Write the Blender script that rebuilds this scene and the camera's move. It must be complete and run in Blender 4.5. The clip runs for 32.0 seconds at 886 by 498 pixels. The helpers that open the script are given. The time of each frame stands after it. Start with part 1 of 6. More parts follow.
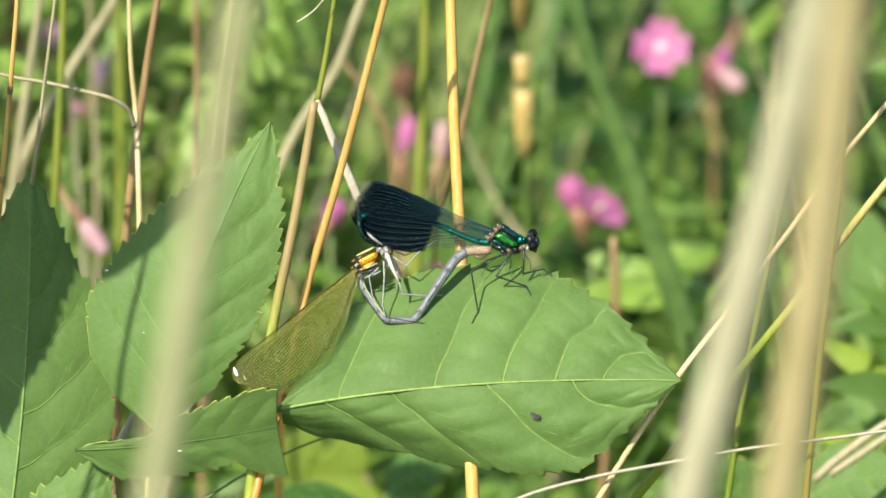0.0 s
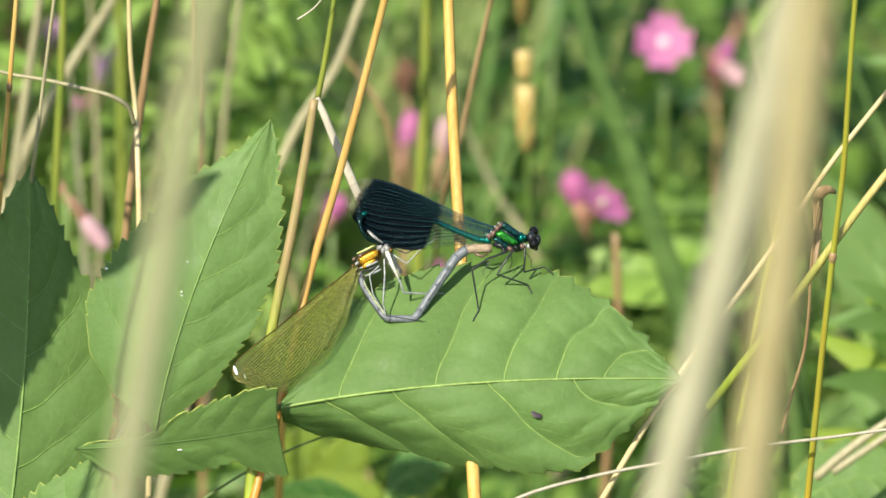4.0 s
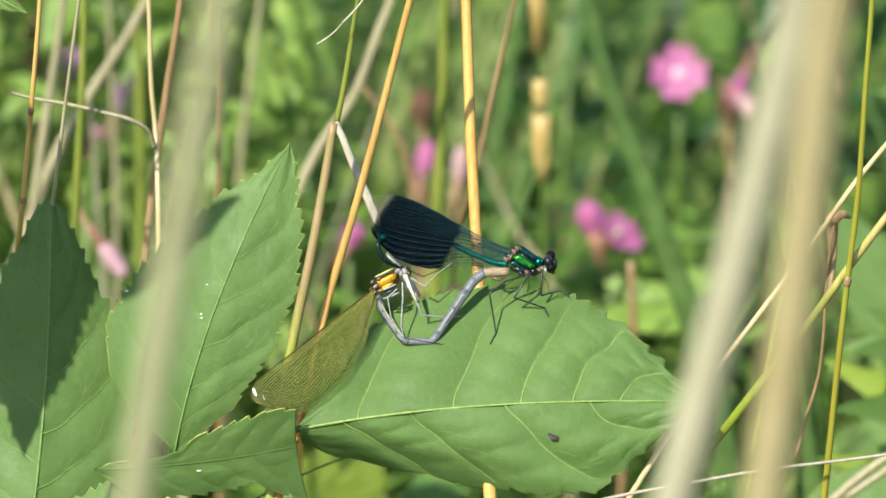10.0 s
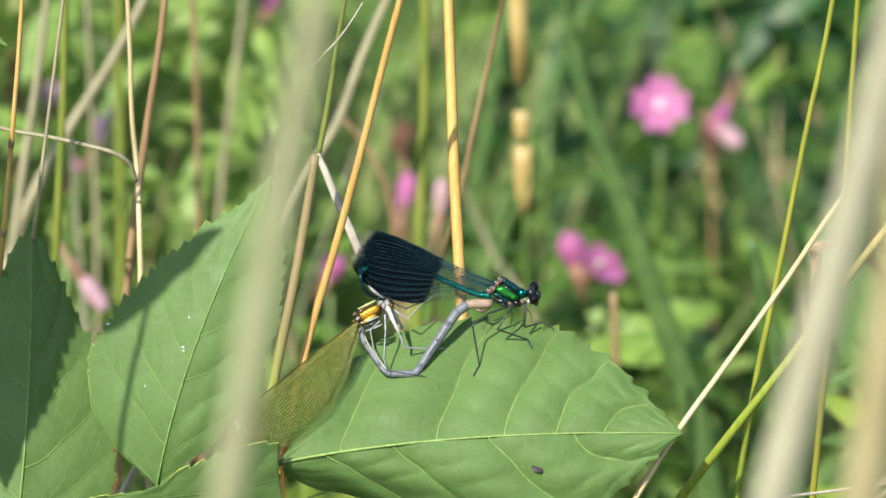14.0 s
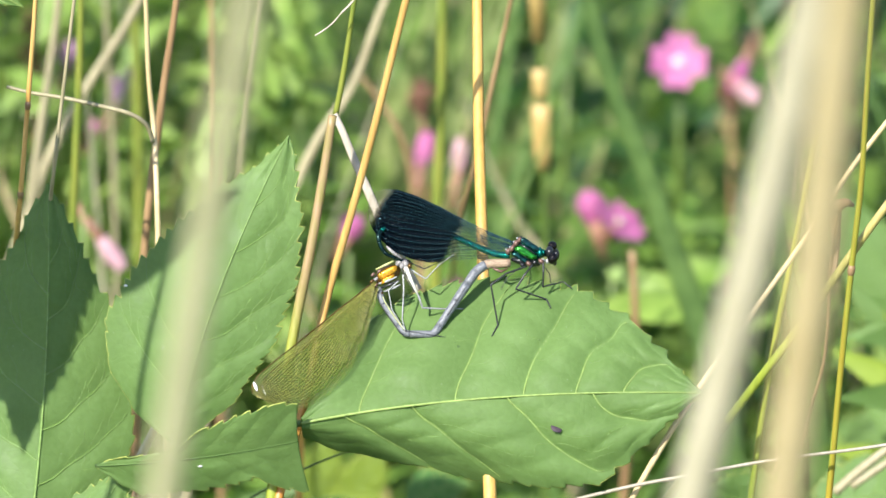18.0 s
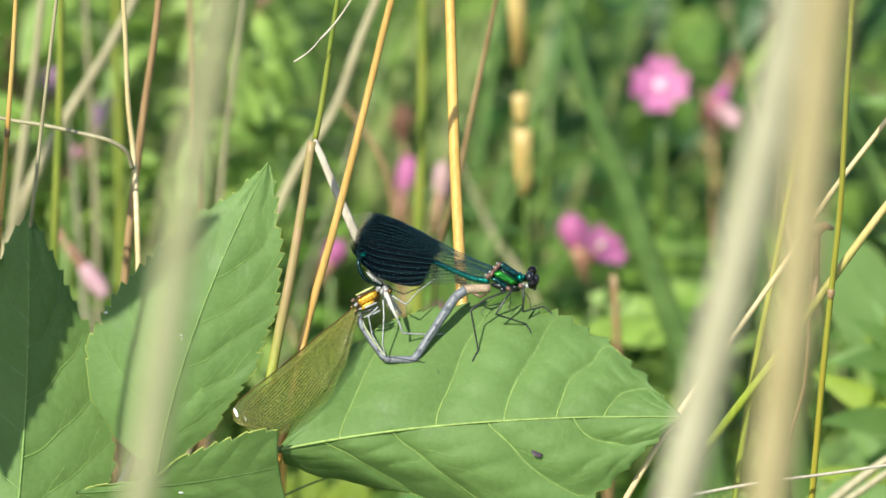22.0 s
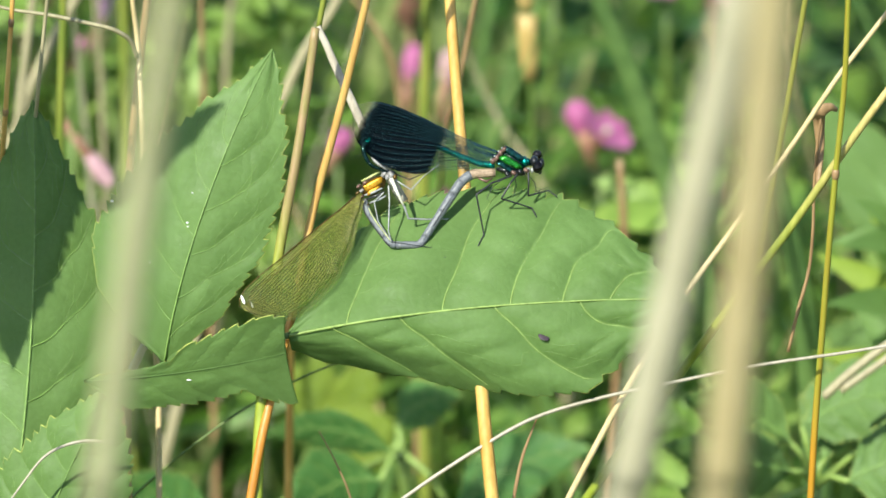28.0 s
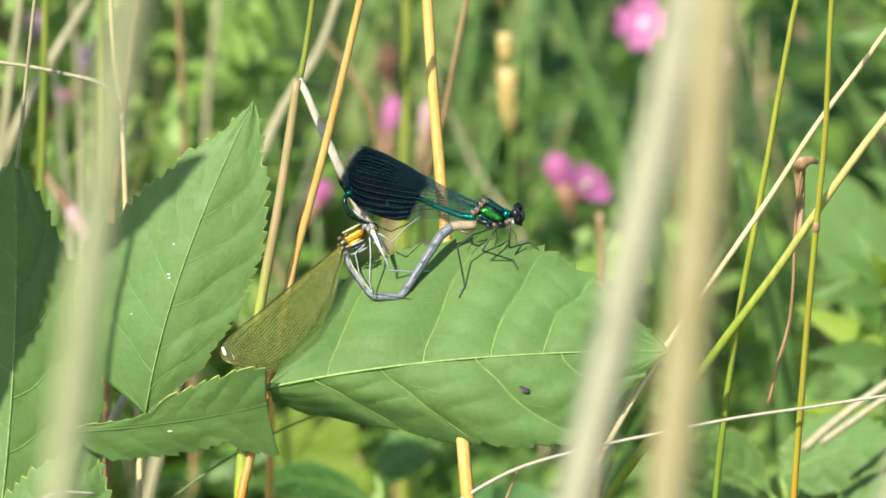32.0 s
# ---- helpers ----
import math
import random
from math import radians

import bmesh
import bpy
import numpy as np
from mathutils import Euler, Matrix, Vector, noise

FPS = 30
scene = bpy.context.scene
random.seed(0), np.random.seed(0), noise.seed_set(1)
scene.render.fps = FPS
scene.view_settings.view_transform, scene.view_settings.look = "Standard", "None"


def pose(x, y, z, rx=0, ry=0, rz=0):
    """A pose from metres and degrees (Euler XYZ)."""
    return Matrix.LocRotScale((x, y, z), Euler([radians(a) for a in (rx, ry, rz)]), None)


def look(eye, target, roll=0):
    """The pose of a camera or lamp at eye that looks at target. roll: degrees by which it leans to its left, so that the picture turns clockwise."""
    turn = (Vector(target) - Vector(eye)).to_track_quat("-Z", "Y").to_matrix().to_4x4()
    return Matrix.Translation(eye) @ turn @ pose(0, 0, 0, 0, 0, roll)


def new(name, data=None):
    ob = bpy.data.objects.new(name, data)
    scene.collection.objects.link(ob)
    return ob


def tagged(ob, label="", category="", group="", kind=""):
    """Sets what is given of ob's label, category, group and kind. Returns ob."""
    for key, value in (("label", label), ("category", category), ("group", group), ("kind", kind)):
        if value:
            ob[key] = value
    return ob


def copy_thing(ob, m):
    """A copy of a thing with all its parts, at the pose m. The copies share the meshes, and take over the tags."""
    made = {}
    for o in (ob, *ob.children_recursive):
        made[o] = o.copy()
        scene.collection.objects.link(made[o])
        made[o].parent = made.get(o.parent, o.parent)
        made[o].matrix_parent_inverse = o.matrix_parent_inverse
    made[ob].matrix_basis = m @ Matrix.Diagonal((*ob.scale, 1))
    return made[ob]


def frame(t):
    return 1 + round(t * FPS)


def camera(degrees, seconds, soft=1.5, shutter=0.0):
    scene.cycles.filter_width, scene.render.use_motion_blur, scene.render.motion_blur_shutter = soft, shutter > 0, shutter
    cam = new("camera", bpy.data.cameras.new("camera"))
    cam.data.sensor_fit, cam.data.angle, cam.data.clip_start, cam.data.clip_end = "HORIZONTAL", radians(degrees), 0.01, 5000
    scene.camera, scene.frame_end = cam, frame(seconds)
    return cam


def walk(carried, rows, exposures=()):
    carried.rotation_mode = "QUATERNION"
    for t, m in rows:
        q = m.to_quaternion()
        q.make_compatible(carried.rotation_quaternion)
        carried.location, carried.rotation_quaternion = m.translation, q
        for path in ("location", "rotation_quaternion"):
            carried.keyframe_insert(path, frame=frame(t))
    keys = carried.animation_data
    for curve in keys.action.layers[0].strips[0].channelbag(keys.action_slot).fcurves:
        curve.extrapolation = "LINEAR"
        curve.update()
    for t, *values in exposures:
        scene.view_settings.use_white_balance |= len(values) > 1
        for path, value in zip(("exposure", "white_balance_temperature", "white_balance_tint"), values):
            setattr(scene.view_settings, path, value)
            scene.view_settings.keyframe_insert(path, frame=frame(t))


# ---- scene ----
# ---- camera, light ----
LENS = 8.971
cam = camera(LENS, 32.0, soft=1.6)
cam.data.dof.use_dof = True          # a long lens, wide open: the pair is sharp, the stalks before and the herbs behind are not
cam.data.dof.focus_distance = 1.205
cam.data.dof.aperture_fstop = 18.0
cam.data.dof.aperture_blades = 0
PATH = [
    (0, pose(0.00000, -1.11262, 0.99953, 68.000, -0.000, 0.000)),
    (0.5, pose(-0.00004, -1.11254, 0.99923, 67.998, 0.057, -0.003)),
    (1, pose(-0.00038, -1.11185, 0.99903, 68.016, 0.075, -0.080)),
    (1.5, pose(-0.00090, -1.11140, 0.99932, 68.025, 0.059, -0.082)),
    (2, pose(-0.00102, -1.11110, 0.99984, 67.974, 0.013, -0.099)),
    (2.5, pose(-0.00039, -1.11104, 1.00033, 67.957, -0.044, -0.184)),
    (3, pose(0.00030, -1.11074, 1.00057, 67.844, -0.069, -0.221)),
    (3.5, pose(0.00080, -1.10930, 1.00037, 67.838, 0.039, 0.039)),
    (4, pose(0.00130, -1.10810, 1.00023, 67.869, 0.032, 0.061)),
    (4.5, pose(0.00129, -1.10729, 1.00006, 67.782, -0.012, 0.122)),
    (6.5, pose(0.00319, -1.11536, 1.00270, 68.004, -0.172, 0.501)),
    (7, pose(0.00285, -1.11607, 1.00219, 68.225, -0.230, 0.411)),
    (7.5, pose(0.00283, -1.11658, 1.00198, 68.262, -0.286, 0.365)),
    (8, pose(0.00311, -1.11642, 1.00152, 68.385, -0.280, 0.327)),
    (8.5, pose(0.00242, -1.11537, 1.00046, 68.502, -0.198, 0.433)),
    (9, pose(0.00089, -1.11566, 0.99968, 68.530, -0.148, 0.494)),
    (9.5, pose(-0.00007, -1.11761, 0.99930, 68.539, -0.078, 0.418)),
    (10, pose(-0.00024, -1.11886, 0.99922, 68.341, -0.069, 0.216)),
    (10.5, pose(-0.00048, -1.11778, 0.99908, 68.322, -0.086, 0.193)),
    (11, pose(-0.00083, -1.11610, 0.99890, 68.172, -0.117, 0.159)),
    (11.5, pose(-0.00079, -1.11631, 0.99905, 68.150, -0.093, 0.261)),
    (12, pose(-0.00085, -1.11650, 0.99870, 68.587, -0.128, 0.223)),
    (12.5, pose(-0.00114, -1.11574, 0.99751, 68.613, -0.065, 0.232)),
    (13, pose(-0.00115, -1.11522, 0.99677, 68.651, -0.072, 0.117)),
    (13.5, pose(-0.00117, -1.11457, 0.99677, 68.723, -0.086, 0.008)),
    (14, pose(-0.00130, -1.11441, 0.99685, 68.690, 0.039, -0.069)),
    (14.5, pose(-0.00140, -1.11519, 0.99765, 68.766, 0.113, -0.139)),
    (16.5, pose(-0.00008, -1.11668, 0.99751, 68.522, -0.222, -0.122)),
    (17, pose(0.00072, -1.11367, 0.99671, 68.482, 0.101, -0.155)),
    (17.5, pose(0.00033, -1.11199, 0.99657, 68.294, 0.308, -0.005)),
    (18, pose(-0.00070, -1.11105, 0.99684, 68.226, 0.367, 0.029)),
    (18.5, pose(-0.00136, -1.11100, 0.99699, 68.100, 0.459, -0.006)),
    (19, pose(-0.00230, -1.11178, 0.99663, 68.094, 0.402, -0.162)),
    (19.5, pose(-0.00278, -1.11250, 0.99574, 68.169, 0.356, -0.105)),
    (20, pose(-0.00080, -1.11378, 0.99551, 68.259, 0.516, -0.103)),
    (20.5, pose(0.00116, -1.11362, 0.99590, 68.375, 0.686, -0.010)),
    (21, pose(0.00140, -1.11235, 0.99679, 68.419, 0.714, 0.062)),
    (21.5, pose(0.00144, -1.11174, 0.99776, 68.438, 0.660, -0.046)),
    (22, pose(0.00140, -1.11141, 0.99773, 68.448, 0.579, -0.168)),
    (22.5, pose(0.00113, -1.11173, 0.99753, 68.428, 0.573, -0.298)),
    (23, pose(0.00117, -1.11283, 0.99785, 68.466, 0.664, -0.442)),
    (23.5, pose(0.00133, -1.11331, 0.99770, 68.313, 0.692, -0.775)),
    (24, pose(0.00114, -1.11302, 0.99687, 68.220, 0.669, -1.193)),
    (24.5, pose(0.00055, -1.11307, 0.99570, 68.167, 0.656, -1.493)),
    (25, pose(-0.00008, -1.11390, 0.99515, 68.101, 0.635, -1.305)),
    (25.5, pose(-0.00003, -1.11538, 0.99574, 68.015, 0.569, -0.947)),
    (26, pose(0.00063, -1.11573, 0.99601, 67.945, 0.560, -0.764)),
    (26.5, pose(0.00154, -1.11547, 0.99575, 67.946, 0.644, -0.424)),
    (28.5, pose(0.00277, -1.11331, 0.99675, 67.218, 1.256, -0.306)),
    (29, pose(0.00240, -1.11314, 0.99656, 67.196, 1.150, -0.279)),
    (29.5, pose(0.00268, -1.11306, 0.99628, 67.160, 1.063, -0.352)),
    (30, pose(0.00268, -1.11339, 0.99599, 67.554, 1.003, -0.436)),
    (30.5, pose(0.00214, -1.11395, 0.99575, 67.867, 0.974, -0.530)),
    (31, pose(0.00174, -1.11427, 0.99596, 67.841, 0.976, -0.556)),
    (31.5, pose(0.00159, -1.11483, 0.99646, 67.909, 0.989, -0.498)),
    (32, pose(0.00149, -1.11537, 0.99671, 67.918, 1.023, -0.490)),
]

EXPOSURE = [(0, 0.60, 6820, 5), (4, 0.56, 6770, 5), (7, 0.47, 6658, 5), (8, 0.47, 6620, 5), (10, 0.51, 6470, 7), (12, 0.50, 6270, 9), (13, 0.48, 6260, 10), (14.5, 0.55, 6240, 11),
            (17, 0.85, 6190, 13), (18, 0.83, 6240, 13), (19, 0.74, 6350, 10), (20, 0.60, 6470, 7), (21, 0.53, 6462, 6), (22, 0.58, 6455, 6), (23, 0.68, 6448, 6), (24, 0.55, 6440, 7),
            (24.5, 0.22, 6350, 4), (25, 0.04, 6280, 3), (26, 0.28, 6280, 3), (26.5, 0.40, 6290, 3), (29, 0.60, 6370, 4), (30, 0.37, 6370, 4), (31, 0.47, 6473, 5), (32, 0.68, 6440, 5)]
walk(cam, PATH, exposures=EXPOSURE)

SUN_FROM = Vector((-0.38, -0.60, 0.72)).normalized()
world = bpy.data.worlds.new("sky")
scene.world = world
world.use_nodes = True
wn = world.node_tree
sky = wn.nodes.new("ShaderNodeTexSky")
sky.sky_type = "NISHITA"
sky.sun_disc = False
sky.sun_elevation = math.asin(SUN_FROM.z)
sky.sun_rotation = math.atan2(SUN_FROM.x, SUN_FROM.y)
wn.nodes["Background"].inputs[1].default_value = 0.13
wn.links.new(sky.outputs[0], wn.nodes["Background"].inputs[0])
sun_data = bpy.data.lights.new("sun", "SUN")
sun_data.energy = 5.0
sun_data.angle = radians(0.53)
sun_data.color = (1.0, 0.955, 0.85)
sun = new("sun", sun_data)
sun.matrix_world = look(SUN_FROM * 10, (0, 0, 0))

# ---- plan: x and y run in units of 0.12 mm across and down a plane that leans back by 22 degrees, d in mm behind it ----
UNIT = 0.00012
FAR = 1.2
LEAN = radians(22)
RIGHT = Vector((1, 0, 0))
UP = Vector((0, math.sin(LEAN), math.cos(LEAN)))
BACK = Vector((0, math.cos(LEAN), -math.sin(LEAN)))
HEART = Vector((0, 0, 0.55))


def V(x, y, d=0.0):
    g = UNIT * (1 + d * 0.001 / FAR)
    return HEART + RIGHT * ((x - 784) * g) + UP * ((441 - y) * g) + BACK * (d * 0.001)


# ---- materials ----
def nodes_of(name):
    m = bpy.data.materials.new(name)
    m.use_nodes = True
    nt = m.node_tree
    return m, nt, nt.nodes["Principled BSDF"], nt.nodes["Material Output"]


def ramp(nt, fac, stops):
    r = nt.nodes.new("ShaderNodeValToRGB")
    el = r.color_ramp.elements
    while len(el) < len(stops):
        el.new(0.5)
    for e, (p, c) in zip(el, stops):
        e.position, e.color = p, (*c, 1)
    nt.links.new(fac, r.inputs[0])
    return r.outputs[0]


def grain(nt, scale, detail=4.0, coords="Object", stretch=(1, 1, 1), rough=0.55):
    tc = nt.nodes.new("ShaderNodeTexCoord")
    mp = nt.nodes.new("ShaderNodeMapping")
    mp.inputs["Scale"].default_value = stretch
    n = nt.nodes.new("ShaderNodeTexNoise")
    n.inputs["Scale"].default_value, n.inputs["Detail"].default_value = scale, detail
    n.inputs["Roughness"].default_value = rough
    nt.links.new(tc.outputs[coords], mp.inputs[0])
    nt.links.new(mp.outputs[0], n.inputs["Vector"])
    return n.outputs[0]


def mix(nt, fac, a, b, how="MIX"):
    x = nt.nodes.new("ShaderNodeMix")
    x.data_type, x.blend_type = "RGBA", how
    for i, v in ((0, fac), (6, a), (7, b)):
        if isinstance(v, (int, float)):
            x.inputs[i].default_value = v
        elif isinstance(v, tuple):
            x.inputs[i].default_value = (*v, 1)
        else:
            nt.links.new(v, x.inputs[i])
    return x.outputs[2]


def bump(nt, bsdf, height, strength, distance):
    b = nt.nodes.new("ShaderNodeBump")
    b.inputs["Strength"].default_value, b.inputs["Distance"].default_value = strength, distance
    nt.links.new(height, b.inputs["Height"])
    nt.links.new(b.outputs[0], bsdf.inputs["Normal"])
    return b


def translucent(nt, bsdf, out, colour, share):
    t = nt.nodes.new("ShaderNodeBsdfTranslucent")
    if isinstance(colour, tuple):
        t.inputs[0].default_value = (*colour, 1)
    else:
        nt.links.new(colour, t.inputs[0])
    m = nt.nodes.new("ShaderNodeMixShader")
    m.inputs[0].default_value = share
    nt.links.new(bsdf.outputs[0], m.inputs[1])
    nt.links.new(t.outputs[0], m.inputs[2])
    nt.links.new(m.outputs[0], out.inputs[0])


def leaf_material(name, dark, light, through_colour, rough=0.62, share=0.33, fine=900.0, mottle=60.0):
    m, nt, b, out = nodes_of(name)
    big = grain(nt, mottle, 3)
    small = grain(nt, fine, 5)
    col = ramp(nt, big, [(0.3, dark), (0.7, light)])
    col = mix(nt, 0.25, col, ramp(nt, small, [(0.3, tuple(c * 0.8 for c in dark)), (0.7, tuple(c * 1.2 for c in light))]), "MIX")
    specks = nt.nodes.new("ShaderNodeTexVoronoi")
    specks.inputs["Scale"].default_value = 300.0
    tc = nt.nodes.new("ShaderNodeTexCoord")
    nt.links.new(tc.outputs["Object"], specks.inputs["Vector"])
    dots = ramp(nt, specks.outputs["Distance"], [(0.025, (0.6, 0.6, 0.6)), (0.05, (0, 0, 0))])
    col = mix(nt, dots, col, (0.34, 0.42, 0.22))
    nt.links.new(col, b.inputs["Base Color"])
    b.inputs["Roughness"].default_value = rough
    b.inputs["Specular IOR Level"].default_value = 0.30
    nt.links.new(ramp(nt, grain(nt, 140.0, 6), [(0.35, (rough - 0.13,) * 3), (0.65, (rough + 0.08,) * 3)]), b.inputs["Roughness"])
    warp = nt.nodes.new("ShaderNodeVectorMath")
    warp.operation = "MULTIPLY_ADD"
    soft = nt.nodes.new("ShaderNodeTexNoise")
    soft.inputs["Scale"].default_value = 160.0
    nt.links.new(tc.outputs["Object"], soft.inputs["Vector"])
    nt.links.new(soft.outputs["Color"], warp.inputs[0])
    warp.inputs[1].default_value = (0.006, 0.006, 0.006)
    nt.links.new(tc.outputs["Object"], warp.inputs[2])
    nets = []
    for size, top in ((150.0, 0.30), (460.0, 0.40)):
        net = nt.nodes.new("ShaderNodeTexVoronoi")
        net.feature = "DISTANCE_TO_EDGE"
        net.inputs["Scale"].default_value = size
        nt.links.new(warp.outputs[0], net.inputs["Vector"])
        nets.append(ramp(nt, net.outputs["Distance"], [(0.0, (0, 0, 0)), (0.05, (0.45, 0.45, 0.45)), (top, (1, 1, 1))]))
        if size < 200:
            web = ramp(nt, net.outputs["Distance"], [(0.0, (0.10, 0.10, 0.10)), (0.04, (0.0, 0.0, 0.0))])
            nt.links.new(mix(nt, web, col, tuple(c * 1.5 for c in light)), b.inputs["Base Color"])
    fine_relief = mix(nt, 0.4, nets[1], grain(nt, 1300.0, 5))
    bump(nt, b, fine_relief, 0.36, 0.00022)
    coarse = nt.nodes.new("ShaderNodeBump")
    coarse.inputs["Strength"].default_value, coarse.inputs["Distance"].default_value = 0.09, 0.0006
    nt.links.new(mix(nt, 0.65, nets[0], grain(nt, 130.0, 3)), coarse.inputs["Height"])
    nt.links.new(coarse.outputs[0], b.inputs["Normal"].links[0].from_node.inputs["Normal"])
    translucent(nt, b, out, through_colour, share)
    return m


def herb_material(name, stops, through_colour, share=0.35, rough=0.5):
    """Leaves of the herbs behind: hue by plant, by leaf and in coarse patches."""
    m, nt, b, out = nodes_of(name)
    geo = nt.nodes.new("ShaderNodeNewGeometry")
    info = nt.nodes.new("ShaderNodeObjectInfo")
    f = mix(nt, 0.35, geo.outputs["Random Per Island"], info.outputs["Random"])
    f = mix(nt, 0.45, f, ramp(nt, grain(nt, 16.0, 2), [(0.36, (0, 0, 0)), (0.64, (1, 1, 1))]))
    col = ramp(nt, f, stops)
    col = mix(nt, 0.4, col, ramp(nt, grain(nt, 180.0, 4), [(0.3, tuple(c * 0.6 for c in stops[0][1])), (0.7, tuple(c * 1.2 for c in stops[-1][1]))]))
    nt.links.new(col, b.inputs["Base Color"])
    b.inputs["Roughness"].default_value = rough
    bump(nt, b, grain(nt, 400.0, 4), 0.3, 0.0005)
    tcol = mix(nt, 0.5, col, through_colour)
    translucent(nt, b, out, tcol, share)
    return m


def straw_material(name, stops, rough=0.45, axis_scale=60.0, streak=900.0, share=0.0):
    """Dry or green grass stems: hue drifts along the stem, fine fibres run along it."""
    m, nt, b, out = nodes_of(name)
    f = grain(nt, axis_scale, 2, stretch=(0.3, 0.3, 1))
    fib = grain(nt, streak, 5, stretch=(1, 1, 0.03))
    col = ramp(nt, f, stops)
    dk = tuple(c * 0.7 for c in stops[0][1])
    col = mix(nt, 0.4, col, ramp(nt, fib, [(0.35, dk), (0.62, stops[-1][1])]))
    nt.links.new(col, b.inputs["Base Color"])
    b.inputs["Roughness"].default_value = rough
    bump(nt, b, fib, 0.4, 0.0003)
    return m


def plain(name, colour, rough=0.5, metal=0.0, vary=0.25, scale=700.0, spec=0.5, coat=0.0):
    m, nt, b, out = nodes_of(name)
    f = grain(nt, scale, 4)
    col = ramp(nt, f, [(0.3, tuple(c * (1 - vary) for c in colour)), (0.7, tuple(min(1, c * (1 + vary)) for c in colour))])
    nt.links.new(col, b.inputs["Base Color"])
    b.inputs["Roughness"].default_value, b.inputs["Metallic"].default_value = rough, metal
    b.inputs["Specular IOR Level"].default_value, b.inputs["Coat Weight"].default_value = spec, coat
    bump(nt, b, f, 0.2, 0.0001)
    return m


LEAF = leaf_material("leaf_green", (0.108, 0.190, 0.047), (0.156, 0.258, 0.075), (0.22, 0.42, 0.03))
LEAF_DEEP = leaf_material("leaf_deep_green", (0.050, 0.140, 0.030), (0.080, 0.190, 0.042), (0.12, 0.30, 0.03))
YELLOW_LEAF = leaf_material("leaf_yellow_green", (0.20, 0.28, 0.035), (0.27, 0.36, 0.05), (0.40, 0.52, 0.04))
VEIN = plain("leaf_vein", (0.24, 0.34, 0.08), 0.5)
VEIN_GREEN = plain("leaf_vein_green", (0.165, 0.275, 0.058), 0.55)
RIM = plain("leaf_rim", (0.36, 0.40, 0.08), 0.5)
SPOT = plain("leaf_blemish", (0.035, 0.022, 0.030), 0.6, vary=0.5)
CHALK = plain("pale_speck", (0.75, 0.76, 0.70), 0.7)
# The near-black first stop paints shaded gaps into the foliage as dark patches.
HERB = herb_material("herb_leaf", [(0.0, (0.012, 0.050, 0.008)), (0.38, (0.040, 0.130, 0.016)), (0.62, (0.110, 0.260, 0.030)), (0.85, (0.250, 0.400, 0.055)), (1.0, (0.34, 0.44, 0.10))], (0.20, 0.44, 0.025), 0.35)
HERB_BLUE = herb_material("grass_blade", [(0.0, (0.060, 0.130, 0.035)), (0.6, (0.110, 0.210, 0.050)), (1.0, (0.19, 0.29, 0.08))], (0.24, 0.42, 0.06))
GOLD = straw_material("golden_straw", [(0.3, (0.50, 0.27, 0.060)), (0.7, (0.66, 0.43, 0.15))])
ORANGE = straw_material("orange_straw", [(0.3, (0.52, 0.28, 0.050)), (0.7, (0.64, 0.40, 0.11))])
PALE = straw_material("pale_straw", [(0.3, (0.38, 0.37, 0.20)), (0.7, (0.47, 0.46, 0.265))])
CREAM_STRAW = straw_material("cream_straw", [(0.3, (0.40, 0.365, 0.235)), (0.7, (0.49, 0.455, 0.315))])
BUFF = straw_material("buff_straw", [(0.3, (0.57, 0.42, 0.19)), (0.7, (0.67, 0.53, 0.29))])
STALK_BUFF = straw_material("stalk_buff", [(0.3, (0.41, 0.33, 0.16)), (0.7, (0.49, 0.41, 0.225))])
WHITE_STRAW = straw_material("bleached_straw", [(0.3, (0.40, 0.34, 0.26)), (0.7, (0.60, 0.54, 0.43))])
BROWN = straw_material("brown_stem", [(0.3, (0.23, 0.13, 0.058)), (0.7, (0.40, 0.26, 0.13))])
DULL_STRAW = straw_material("weathered_straw", [(0.3, (0.30, 0.26, 0.15)), (0.7, (0.42, 0.37, 0.22))])
DULL_GOLD = straw_material("dull_gold_sheath", [(0.3, (0.40, 0.27, 0.08)), (0.7, (0.54, 0.40, 0.15))])


def two_tone(name, upper, lower, low, high, rough=0.45):
    """A stem that is dry above and still green below; heights in metres over the ground."""
    m, nt, b, out = nodes_of(name)
    tc = nt.nodes.new("ShaderNodeTexCoord")
    sep = nt.nodes.new("ShaderNodeSeparateXYZ")
    nt.links.new(tc.outputs["Object"], sep.inputs[0])
    rg = nt.nodes.new("ShaderNodeMapRange")
    rg.inputs[1].default_value, rg.inputs[2].default_value = low, high
    nt.links.new(sep.outputs[2], rg.inputs[0])
    fib = grain(nt, 900.0, 5, stretch=(1, 1, 0.03))
    col = mix(nt, rg.outputs[0], lower, upper)
    col = mix(nt, ramp(nt, fib, [(0.35, (0.5, 0.5, 0.5)), (0.65, (0.0, 0.0, 0.0))]), col, tuple(c * 0.55 for c in lower))
    nt.links.new(col, b.inputs["Base Color"])
    b.inputs["Roughness"].default_value = rough
    bump(nt, b, fib, 0.4, 0.0003)
    return m


